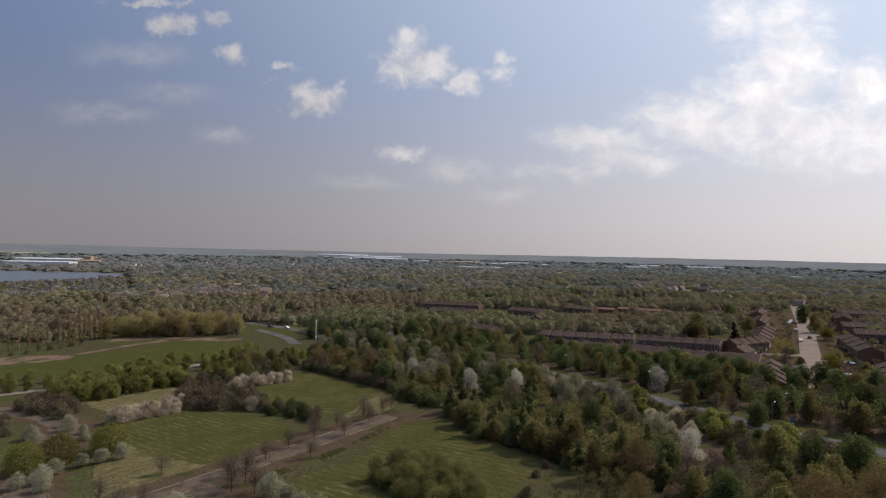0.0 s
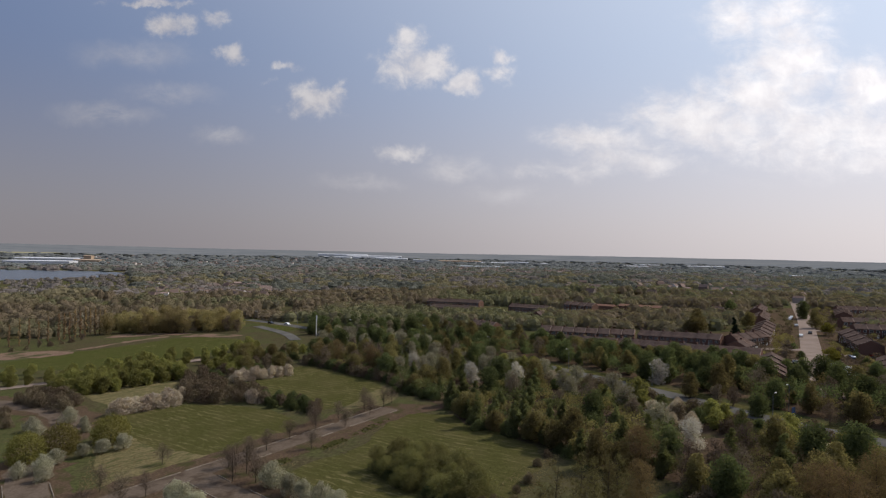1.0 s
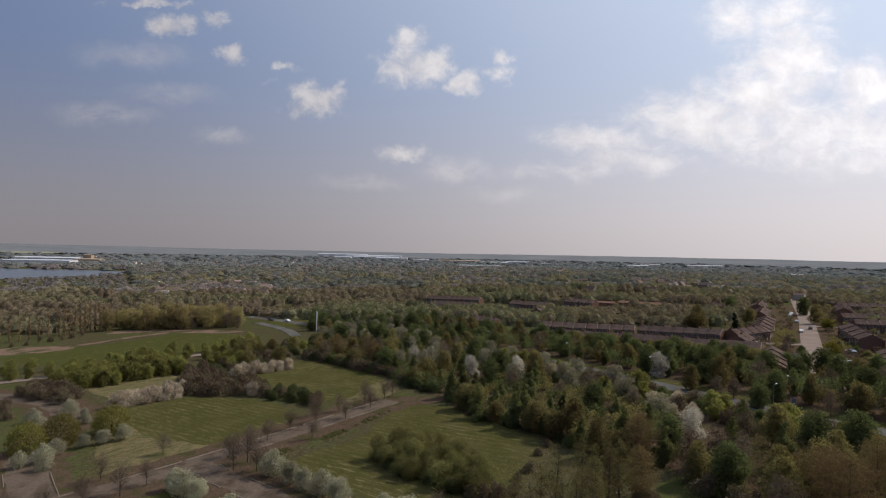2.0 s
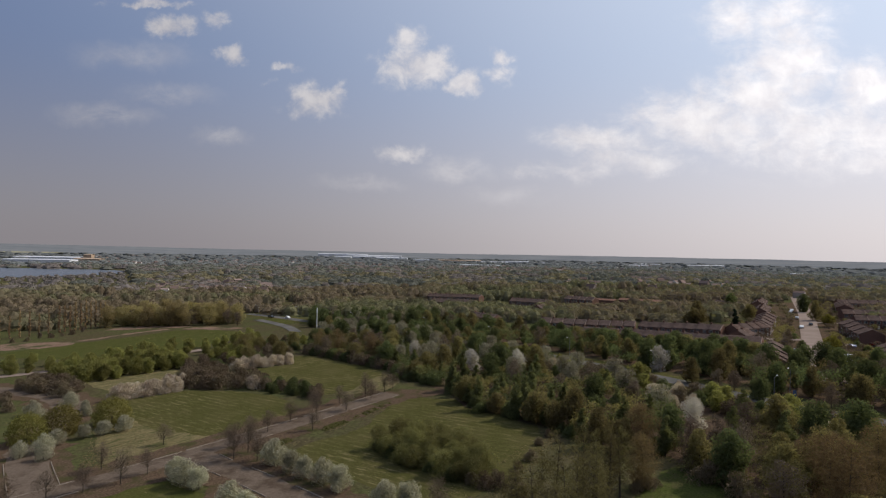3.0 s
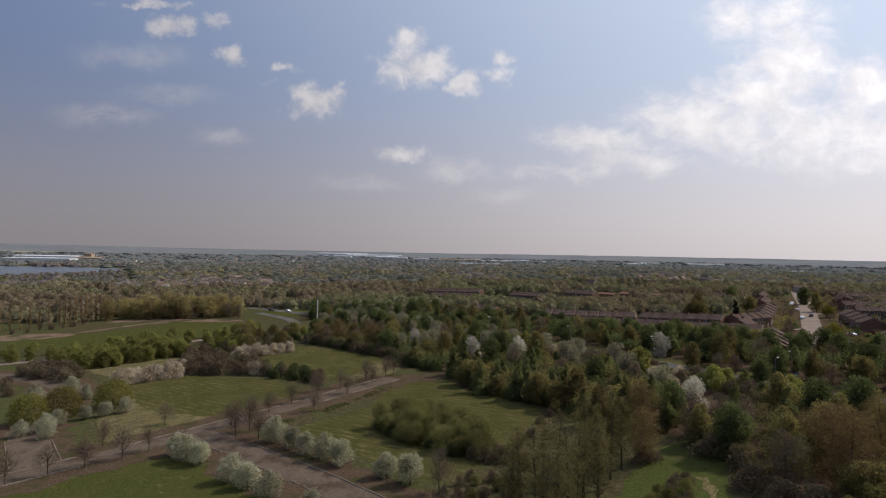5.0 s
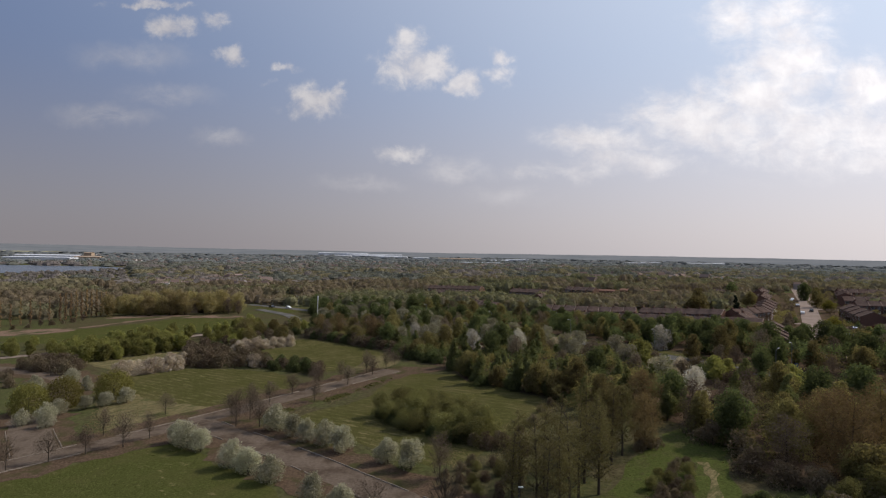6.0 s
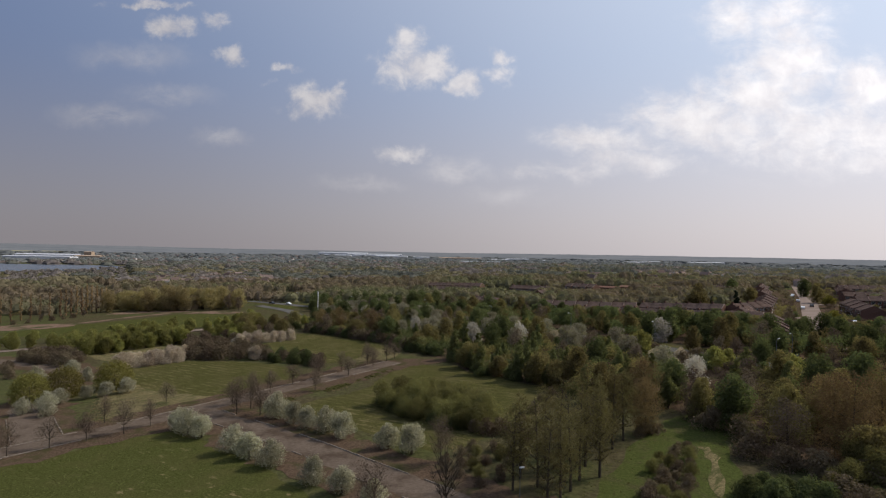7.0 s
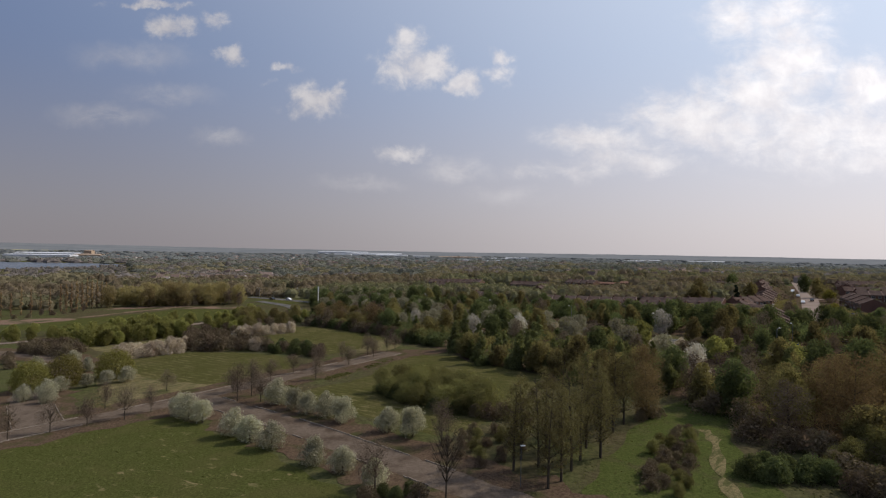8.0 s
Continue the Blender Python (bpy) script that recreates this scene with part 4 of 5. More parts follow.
plant(CHERRY, [(11, 197), (56.5, 128), (72, 189)], rng, (0.8, 1.0))
plant(BUSH, [(-14.1, 184.8), (-9, 182.5), (-50.7, 234.4), (-44.6, 227.9), (-30.3, 214.9), (4, 165.8), (10, 145.6), (17.9, 139.3)], rng, (0.8, 1.1))
plant(FRESH + OLIVE, [(36.6, 115.7), (32.7, 118), (44, 112), (47, 104)], rng, (0.75, 0.9))
plant(RUST[1:], [(41, 116.5)], rng, (0.75, 0.8))

# big trees on the right
NEAR_WOOD = [(45, 117), (49, 99), (48, 87), (55, 77), (74, 61), (98, 59), (108, 88), (94, 104), (78, 120), (68, 130), (58, 129)]
for x, y in scatter(NEAR_WOOD, 6.4, rng):
    pool = RUST + OLIVE + RUST[:1] if (x > 54 and y < 100) else GREEN[:2] + OLIVE + FRESH[2:] + BROWN[:1]
    plant(pool, [(x, y)], rng, (0.8, 1.02))
plant(BUSH, [(38.4, 71.8), (40.6, 70.2), (43, 72), (41.5, 74), (44.8, 70.4), (46.8, 69.4)], rng, (0.8, 1.1), "bushes on the grass")
plant(WILLOW, [(48.5, 71), (51.5, 72.5), (54.5, 71.5), (57.5, 73)], rng, (0.6, 0.75), "bushes on the grass")
plant(THICKET, [(48.3, 80.8), (51.2, 77.8), (46.4, 85.8), (48.3, 92.7), (46.4, 98.6), (45.4, 104.6), (55.1, 72.8), (59, 68.8)], rng, (0.8, 1.1))
plant(THICKET + WILLOW + BUSH[1:], scatter([(50, 76), (56, 79), (66, 72), (66, 60), (54, 58), (47, 64)], 2.6, rng), rng, (0.65, 1.0), "dark scrub below the tall trees")
plant(BUSH[1:] + THICKET[1:], [(-7, 69), (-5.2, 67.2), (-3.8, 69.4), (-2.4, 67), (-8.6, 67)], rng, (0.5, 0.75))
plant(THICKET + WILLOW[1:], scatter([(-1, 84), (3, 90), (10.5, 91), (12.5, 84), (6, 76)], 2.3, rng), rng, (0.3, 0.5))
plant(THICKET + WILLOW[1:], scatter([(23.5, 67.5), (29.5, 80.5), (36.5, 90), (39.5, 90), (33.5, 77), (28.5, 66)], 1.7, rng), rng, (0.3, 0.5), "strip of low scrub on the grass")

# the belt beyond the main road
BELT = [(-22.1, 318.1), (10, 278.2), (38.6, 242.2), (52.2, 220.6), (66.7, 198.2), (79.2, 179.9), (88.8, 163.9), (96.4, 150), (105, 140), (125.8, 120), (154.1, 134.8), (127.7, 166.4), (105, 184.7), (91.6, 200.8), (78.2, 223), (60.9, 245.6), (39.5, 278.7), (13.9, 316.7), (-12, 349.2)]
for x, y in scatter(BELT, 6.8, rng):
    plant(GREEN + GREEN + OLIVE + BROWN[:1] + FRESH[2:], [(x, y)], rng, (0.8, 1.08))
plant(OLIVE, [(74.4, 170.8)], rng, (0.8, 0.85))
plant(GREEN[1:2], [(83.5, 151.4)], rng, (0.72, 0.76))
plant(BROWN, [(79.2, 164.3), (82.1, 161.2), (96.4, 142.2)], rng, (0.7, 0.8))

plant(GREEN[1:2] + GREEN[:1] + OLIVE[1:], [(x, y) for x, y, _ in along([(44, 270), (62, 250), (82, 236), (100, 216), (112, 200), (128, 184), (146, 168), (168, 160)], 5.0)], rng, (0.75, 0.95), "trees in front of the terraces")
# hedges and thickets on the left
plant(ROW, scatter([(-128, 191), (-119, 187), (-108, 197), (-95, 213), (-101, 226), (-112, 226), (-128, 214), (-134, 206)], 3.5, rng), rng, (0.85, 1.2), "row of green trees")
plant(ROW, scatter([(-134, 230), (-116, 232), (-96, 240), (-84, 262), (-90, 284), (-112, 258)], 6.5, rng), rng, (0.75, 1.05), "row of green trees")
plant(ROW, [(-151, 203), (-146.5, 206), (-141, 209), (-155, 200.5), (-160, 212), (-154, 216), (-148, 219), (-143, 225), (-137, 226), (-163, 219), (-158, 224)], rng, (0.7, 0.9), "row of green trees")
plant(THICKET, scatter([(-81.8, 181), (-56.9, 175.8), (-54.9, 184.9), (-73.5, 200), (-92.2, 213.2), (-86, 194.5)], 3.9, rng), rng, (0.9, 1.35), "dark thicket")
plant(BUSH + THICKET, scatter([(-55.9, 175.8), (-35.4, 161.7), (-33.3, 166.6), (-44.6, 176.3), (-54.9, 180.8)], 3.0, rng), rng, (0.8, 1.2), "dark thicket")
plant(MAYBUSH, [(-92, 166), (-90.5, 168), (-88.5, 169.5), (-86.5, 171), (-84.5, 173), (-82.5, 175), (-80.5, 177), (-87, 175), (-84, 179), (-81, 182), (-90, 171)], rng, (1.1, 1.45), "blossom hedge")
plant(MAYBUSH, [(-72, 206), (-69.5, 208), (-67, 209.5), (-64.5, 211.5), (-62, 213), (-59.5, 215), (-57, 217), (-68, 214), (-63, 218), (-72, 211), (-57, 177)], rng, (1.1, 1.4), "blossom hedge")
plant(THICKET, scatter([(-131, 180), (-109.5, 170), (-112, 178), (-121, 187), (-136, 193)], 3.4, rng), rng, (0.9, 1.2), "thicket beside the lane")
plant(THICKET, scatter([(-155.3, 155.3), (-115.3, 154.4), (-125.8, 169.1), (-155.3, 169.8)], 6.0, rng), rng, (0.6, 0.9))
plant(BUSH + ROW + THICKET + OLIVE[1:], scatter([(-92, 222), (-81.8, 213), (-62, 228), (-61, 262), (-74, 276), (-88, 250)], 4.6, rng), rng, (0.7, 1.0))
plant(POPLAR, [(x, y) for x, y, _ in along([(-203, 307), (-193.6, 335)], 3.1)], rng, (1.08, 1.22), "row of poplars")
plant(POPLAR, [(x, y) for x, y, _ in along([(-217, 277), (-204.5, 304)], 4.6)], rng, (0.85, 1.0), "row of poplars")
plant(POPLAR, [(x, y) for x, y, _ in along([(-256, 301.8), (-220, 281)], 8.0)], rng, (0.8, 1.0), "row of poplars")
plant(THICKET + BROWN[1:], [(x, y) for x, y, _ in along([(-212.1, 266.1), (-199.5, 278.4), (-190, 311.4)], 6.0)], rng, (0.5, 0.8))
plant(BIG + BIG + BROWN[:1], scatter([(-190, 328), (-146, 336), (-116, 332), (-124, 352), (-150, 366), (-190, 360)], 7.4, rng), rng, (0.8, 1.1), "tall trees behind the field")
plant(BROWN[:1] + BIG[1:] + OLIVE, scatter([(-196, 345), (-170, 345), (-150, 352), (-150, 372), (-210, 372)], 6.5, rng), rng, (0.85, 1.1), "tall trees behind the field")
plant(GREEN, scatter([(-71.4, 318.2), (-48.7, 332.6), (-30.3, 320.8), (-20.1, 332), (-50.7, 357.1), (-79.7, 359.7)], 6.5, rng), rng, (0.7, 0.9))

# street trees and gardens
plant(YELLOW, [(147.5, 217.9), (194.4, 290.2)], rng, (0.85, 1.0))
plant(CONIFER, [(148.4, 292.1)], rng, (1.0, 1.05))
plant(GREEN[:1] + OLIVE, [(134.3, 307.3), (138.1, 310.9), (169.1, 317.1), (182.3, 364.5), (204.7, 315.7), (225.4, 359)], rng, (1.15, 1.4))
plant(BROWN, [(133.4, 223.2), (144.7, 241.1), (202.8, 304.3), (212.2, 315.5), (184.1, 251.2), (154.1, 223.4)], rng, (0.7, 0.85))
plant(BUSH, [(122, 218.9), (125.8, 224.5), (154.1, 252.3), (144.7, 231.5), (163.5, 226.9), (169.1, 240.2), (116.3, 238.5), (108.8, 248.6), (157.8, 213.6), (165.3, 217.2)], rng, (0.7, 1.1))
for kind in KINDS:
    for child in list(kind.children):
        bpy.data.objects.remove(child)
    bpy.data.objects.remove(kind)


# ---------------------------------------------------------------- woods too many to count
ROOFED = [[(43.4, 258.7), (125.8, 209), (154.1, 182.9), (205.6, 229.5), (229.1, 315), (285.5, 428.2), (229.2, 429.7), (144.7, 289.3), (59, 324.4)],
          [(-20.1, 397.3), (83.1, 376.2), (97.4, 413.9), (39.5, 464.7), (-25.2, 483.5)], [(87.8, 385.5), (191.7, 373.7), (196.4, 407.1), (87.9, 434.4)], LAKE]


def open_ground(x, y):
    if y < 960:
        for ring in (*FIELDS.values(), *ROOFED, WOOD, NEAR_WOOD, BELT, [(-330, 222), (-200, 225), (-186, 345), (-330, 345)], [(-140, 335), (-142, 402), (-72, 372), (-58, 300)], [(-340, 640), (-506, 940), (-560, 736), (-900, 760), (-700, 470), (-440, 560)], [(-218.4, 234), (-186.8, 342.4), (-94.3, 338.3), (-61, 295), (-92.2, 205), (-165.8, 186.6)]):
            if inside(x, y, ring):
                return True
        for line in (MAIN_ROAD, STREET):
            for (ax, ay), (bx, by) in zip(line, line[1:]):
                f = min(1, max(0, ((x - ax) * (bx - ax) + (y - ay) * (by - ay)) / ((bx - ax) ** 2 + (by - ay) ** 2)))
                if math.hypot(x - ax - f * (bx - ax), y - ay - f * (by - ay)) < 8:
                    return True
        return math.hypot(x, y) < 335
    return inside(x, y, LAKE)


def spread(rng, count, near, far, wide=44):
    """Places over a sector, evenly per piece of ground seen, denser near by."""
    out = []
    while len(out) < count:
        r = near * (far / near) ** rng.random()
        a = radians(rng.uniform(-wide, wide))
        x, y = r * math.sin(a), r * math.cos(a)
        if not open_ground(x, y):
            out.append((x, y))
    return out


def bulk(rng, wide, tall):
    """The leafy bulk of a far crown: a lumpy dome of facets."""
    rings, around = 5, 9
    f = np.linspace(0.0, 0.93, rings)[:, None]
    a = np.linspace(0, 2 * math.pi, around, endpoint=False)[None, :]
    k = rng.uniform(0.72, 1.18, (rings, around))
    r = wide * np.sqrt(1 - f ** 2) * k
    pts = np.stack([r * np.cos(a), r * np.sin(a), np.broadcast_to(tall * f, r.shape) * rng.uniform(0.93, 1.07, r.shape)], axis=2)
    nxt = np.roll(pts, -1, axis=1)
    return np.stack([pts[:-1], nxt[:-1], nxt[1:], pts[1:]], axis=2).reshape(-1, 4, 3)


def tall_wood(name, mat, places, rng, height, width, count, size, label, loose=0.5, stretch=0.9, solid=False):
    """Many round-headed trees as one piece: leafy shells over a rough bulk."""
    lots = []
    for x, y in places:
        grove = 1.0 + 0.55 * noise.noise((x * 0.022, y * 0.012, 8.0))
        tall, wide = height * grove * rng.uniform(0.75, 1.2), width * rng.uniform(0.75, 1.25)
        lobes = cluster(rng, tall, 0.1 * tall, wide, 7)
        at = np.array([x, y, lie(x, y)])
        lots.append(crown_leaves(rng, lobes, count, size, 0.2, loose, stretch) + at)
        if solid:
            lots.append(bulk(rng, wide * 0.8, tall * 0.84) + at)
    ob = part(name, quads_mesh(name, np.concatenate(lots), mat))
    tagged(ob, label, "woodland", kind="stuff")


rng = np.random.default_rng(19)
places = [p for p in spread(rng, 4700, 330, 1050) if noise.noise((p[0] * 0.02, p[1] * 0.012, 12.0)) > -0.38]
sorted_by = {"green": [], "brown": [], "olive": [], "white": []}
for x, y in places:
    k = 1.3 * noise.noise((x * 0.013, y * 0.009, 4.0)) + 0.16 * rng.normal()
    if x < -60 and y < 600:
        k -= 0.3
    sorted_by["white" if rng.random() < 0.03 else "green" if k > 0.08 else "brown" if k < -0.25 else "olive"].append((x, y))
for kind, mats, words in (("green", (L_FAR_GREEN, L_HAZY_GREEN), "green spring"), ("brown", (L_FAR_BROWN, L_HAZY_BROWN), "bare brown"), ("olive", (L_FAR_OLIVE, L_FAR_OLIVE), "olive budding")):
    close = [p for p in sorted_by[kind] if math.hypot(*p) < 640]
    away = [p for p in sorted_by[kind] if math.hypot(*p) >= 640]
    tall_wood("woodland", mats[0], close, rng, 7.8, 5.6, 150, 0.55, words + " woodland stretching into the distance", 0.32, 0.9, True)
    # green and brown trees change to the haze-tinted leaf colours here
    tall_wood("woodland", mats[1], away, rng, 7.8, 9.0, 90, 0.85, words + " woodland far away, greyed for haze", 0.3, 0.9, True)
tall_wood("blossom_thicket", L_GREY, sorted_by["white"], rng, 6.5, 3.4, 90, 0.7, "scattered pale blossom trees among the woods")


# nearer scrub at both sides, with smaller leaves
rng = np.random.default_rng(37)
SIDES = [[(-345, 215), (-225, 235), (-226, 312), (-330, 312)], [(-215, 120), (-160, 168), (-178, 222), (-320, 240), (-300, 160)]]
behind = scatter([(-310, 322), (-216, 314), (-204, 345), (-330, 345)], 7.0, rng)
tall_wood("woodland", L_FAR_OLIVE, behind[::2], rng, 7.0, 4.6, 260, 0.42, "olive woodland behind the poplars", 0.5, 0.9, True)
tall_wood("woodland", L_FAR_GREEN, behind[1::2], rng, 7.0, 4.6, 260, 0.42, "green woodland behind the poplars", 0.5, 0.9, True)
scrub = scatter(SIDES[0], 7.0, rng) + scatter(SIDES[1], 6.0, rng)
tall_wood("scrub", L_FAR_BROWN, scrub[::2], rng, 3.2, 2.4, 260, 0.30, "brown scrub and young trees at the edge of the fields", 1.2, 0.7)
tall_wood("scrub", L_OLIVE, scrub[1::2], rng, 3.0, 2.4, 260, 0.30, "olive scrub and young trees at the edge of the fields")
reeds = scatter([(-350, 640), (-490, 885), (-512, 745), (-546, 706), (-700, 652), (-640, 480), (-440, 560)], 11.0, rng, 5000)
# brown leaves with the haze mixed into their colour
tall_wood("lakeside_scrub", L_HAZY_BROWN, reeds, rng, 3.6, 4.0, 50, 0.9, "low brown scrub beside the lake, greyed for haze", 0.6, 0.9, True)
gardens = [p for p in scatter([(150, 125), (330, 190), (330, 330), (258, 335), (200, 222), (170, 200)], 8.0, rng)]
tall_wood("garden_trees", L_FAR_OLIVE, gardens[::2], rng, 6.5, 3.2, 320, 0.40, "garden trees and shrubs among the houses")
tall_wood("garden_trees", L_FAR_BROWN, gardens[1::2], rng, 6.0, 3.0, 320, 0.38, "bare garden trees among the houses", 1.2, 0.7)
low_gardens = [p for p in scatter([(50, 262), (104, 240), (128, 228), (140, 262), (200, 330), (246, 420), (170, 330), (110, 300), (60, 320)], 9.0, rng)]
tall_wood("garden_shrubs", L_FAR_OLIVE, low_gardens, rng, 3.6, 2.2, 200, 0.36, "low garden shrubs between the terraces")

# undergrowth and inner trees of the near woods
rng = np.random.default_rng(29)
inner = scatter(WOOD, 4.6, rng, 6000)
tall_wood("undergrowth", L_FRESH, inner[::3], rng, 5.2, 3.0, 460, 0.25, "dense fresh green undergrowth and young trees in the wood")
tall_wood("undergrowth", L_OLIVE, inner[1::3], rng, 5.2, 3.0, 460, 0.25, "dense olive undergrowth and young trees in the wood", 1.0)
tall_wood("undergrowth", L_GREEN, inner[2::3], rng, 5.2, 3.0, 460, 0.25, "dense green undergrowth and young trees in the wood")
outer = scatter(BELT, 4.4, rng, 8000)
tall_wood("undergrowth", L_GREEN, outer[::2], rng, 6.2, 3.2, 400, 0.29, "dense green young trees in the belt beyond the road")
tall_wood("undergrowth", L_OLIVE, outer[1::2], rng, 5.6, 3.1, 400, 0.29, "dense olive young trees in the belt beyond the road", 1.0)
tall_wood("undergrowth", L_ALDER, scatter(NEAR_WOOD, 4.6, rng, 4000), rng, 4.6, 2.6, 700, 0.17, "dark undergrowth below the tall trees", 1.0)
yards = scatter([(112, 204), (136, 190), (205, 185), (250, 260), (284, 425), (236, 380), (190, 316), (150, 300), (130, 250)], 4.1, rng, 8000)
yards = [p for p in yards if min(math.hypot(p[0] - x, p[1] - y) for x, y, _ in along(STREET, 4.0)) > 7.5]
tall_wood("garden_shrubs", L_THICKET, yards[::3], rng, 2.6, 1.9, 160, 0.32, "brown garden hedges and shrubs")
tall_wood("garden_shrubs", L_OLIVE, yards[1::3], rng, 3.4, 2.1, 180, 0.32, "olive garden hedges and shrubs")
tall_wood("garden_shrubs", L_BROWN, yards[2::3], rng, 3.4, 2.1, 180, 0.32, "bare garden hedges and shrubs", 1.0, 0.7)


def tree_masses(name, mat, places, rng, label):
    """Tree crowns so far off that only their rounded outlines show."""
    ico = bmesh.new()
    bmesh.ops.create_icosphere(ico, subdivisions=2, radius=1.0)
    base = np.array([v.co[:] for v in ico.verts])
    tri = np.array([[v.index for v in f.verts] for f in ico.faces])
    ico.free()
    verts, faces = [], []
    for i, (x, y) in enumerate(places):
        far = math.hypot(x, y)
        w = rng.uniform(3.5, 8.0) * (1 + far / 1500)
        h = rng.uniform(4.0, 8.5)
        p = base * (1 + 0.26 * rng.normal(size=(len(base), 1))) * np.array([w, w * 0.8, h * 0.62]) + np.array([x, y, lie(x, y) + h * 0.38])
        verts.append(p)
        faces.append(tri + i * len(base))
    me = mesh(name, np.concatenate(verts), np.concatenate(faces), mat)
    me.polygons.foreach_set("use_smooth", [True] * len(me.polygons))
    tagged(part(name, me), label, "woodland", kind="stuff")


far_places = spread(rng, 3600, 960, 2300)
middle = [p for p in far_places if math.hypot(*p) < 1700]
nigh, beyond = [p for p in middle if math.hypot(*p) < 1320], [p for p in middle if math.hypot(*p) >= 1320]
# haze is imitated by leaf colours that grow paler with distance
tall_wood("far_woodland", L_HAZY_GREEN, nigh[0::5] + nigh[1::5] + nigh[4::5], rng, 8.5, 14.0, 36, 1.5, "far green woodland greyed for haze", 0.4, 1.1, True)
tall_wood("far_woodland", L_HAZY_BROWN, nigh[2::5] + nigh[3::5], rng, 8.0, 14.0, 36, 1.5, "far brown woodland greyed for haze", 0.4, 1.1, True)
tall_wood("far_woodland", L_HAZY_DISTANT, beyond, rng, 8.0, 14.0, 36, 1.5, "far woodland paled to grey-green for haze", 0.4, 1.1, True)
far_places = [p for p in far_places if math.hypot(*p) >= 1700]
tree_masses("far_woodland", L_HAZY_DISTANT, far_places + spread(rng, 1200, 1700, 2900), rng, "distant woodland below the hills, paled to grey-green for haze")


def tufts(name, ring, count, size, mat, rng, label):
    """Rough grass standing in clumps."""
    xs, ys = [p[0] for p in ring], [p[1] for p in ring]
    spots = []
    while len(spots) < count:
        x, y = rng.uniform(min(xs), max(xs)), rng.uniform(min(ys), max(ys))
        if inside(x, y, ring) and noise.noise((x * 0.12, y * 0.12, 6.0)) + 0.5 * noise.noise((x * 0.6, y * 0.6, 2.0)) > rng.uniform(-0.35, 0.35):
            spots.append((x, y, lie(x, y) + size * 0.06))
    spots = np.array(spots)
    out = leaves(rng, spots, np.tile((0.15, -0.15, 1.0), (count, 1)), size, 1.3, 0.28)
    tagged(part(name, quads_mesh(name, out, mat)), label, "grass", kind="stuff")


L_TUFT = foliage("rough_grass", (0.045, 0.050, 0.016), (0.115, 0.112, 0.042), 0.4, 0.2)
L_DRY = foliage("dry_grass", (0.090, 0.072, 0.036), (0.190, 0.155, 0.080), 0.4, 0.2)
rng = np.random.default_rng(31)
tufts("rough_grass", [(8, 48), (50, 48), (60, 120), (44, 122), (26, 110), (14, 88)], 2500, 0.22, L_TUFT, rng, "rough green grass in clumps")
tufts("rough_grass", [(-32, 122), (-12, 164), (2, 166), (27, 130), (12, 96), (-4, 90)], 2250, 0.2, L_TUFT, rng, "rough green grass in clumps")
tufts("rough_grass", [(-96, 166), (-60, 236), (-12, 200), (-32, 160), (-56, 126)], 2500, 0.22, L_TUFT, rng, "rough green grass in clumps")
tufts("rough_grass", [(-98, 50), (-52, 107), (-4, 64), (-10, 40)], 5000, 0.15, L_TUFT, rng, "rough green grass in clumps")
tufts("dry_grass", [(-96, 168), (-72, 140), (-58, 128), (-44, 138), (-58, 108), (-70, 112)], 3500, 0.2, L_DRY, rng, "dry straw-coloured grass clumps")
tufts("dry_grass", [(-36, 134), (-12, 166), (-8, 160), (-30, 124), (-40, 122)], 2000, 0.2, L_DRY, rng, "dry straw-coloured grass clumps")
tufts("dry_grass", [(-2, 96), (10, 108), (24, 130), (28, 128), (14, 100), (4, 88)], 1800, 0.2, L_DRY, rng, "dry straw-coloured grass clumps")
tufts("ditch_growth", [(-38, 124), (-28, 135), (-20, 147), (-15, 157), (-13, 156), (-18, 146), (-26, 133), (-36, 122)], 1500, 0.34, L_TUFT, rng, "rank green growth along a ditch")


# ---------------------------------------------------------------- houses
def gable_shell(bm, w, d, eaves, ridge):
    """Walls of a house with gables at both ends, ridge along x."""
    pts = [(-d / 2, 0), (d / 2, 0), (d / 2, eaves), (0, ridge), (-d / 2, eaves)]
    a = [bm.verts.new((-w / 2, y, z)) for y, z in pts]
    b = [bm.verts.new((w / 2, y, z)) for y, z in pts]
    bm.faces.new(a[::-1])
    bm.faces.new(b)
    for i in range(5):
        j = (i + 1) % 5
        bm.faces.new((a[i], b[i], b[j], a[j]))


def roof_shell(bm, w, d, eaves, ridge, over=0.35, thick=0.16):
    slope = (ridge - eaves) / (d / 2)
    for s in (-1, 1):
        lo, hi = (s * (d / 2 + over), eaves - over * slope), (0, ridge)
        v = []
        for x in (-w / 2, w / 2):
            for y, z in (lo, hi):
                v += [bm.verts.new((x, y, z + 0.02)), bm.verts.new((x, y, z + 0.02 + thick))]
        for f in ((1, 3, 7, 5), (0, 4, 6, 2), (0, 1, 5, 4), (2, 6, 7, 3), (0, 2, 3, 1), (4, 5, 7, 6)):
            bm.faces.new([v[i] for i in f])
    bmesh.ops.recalc_face_normals(bm, faces=bm.faces)


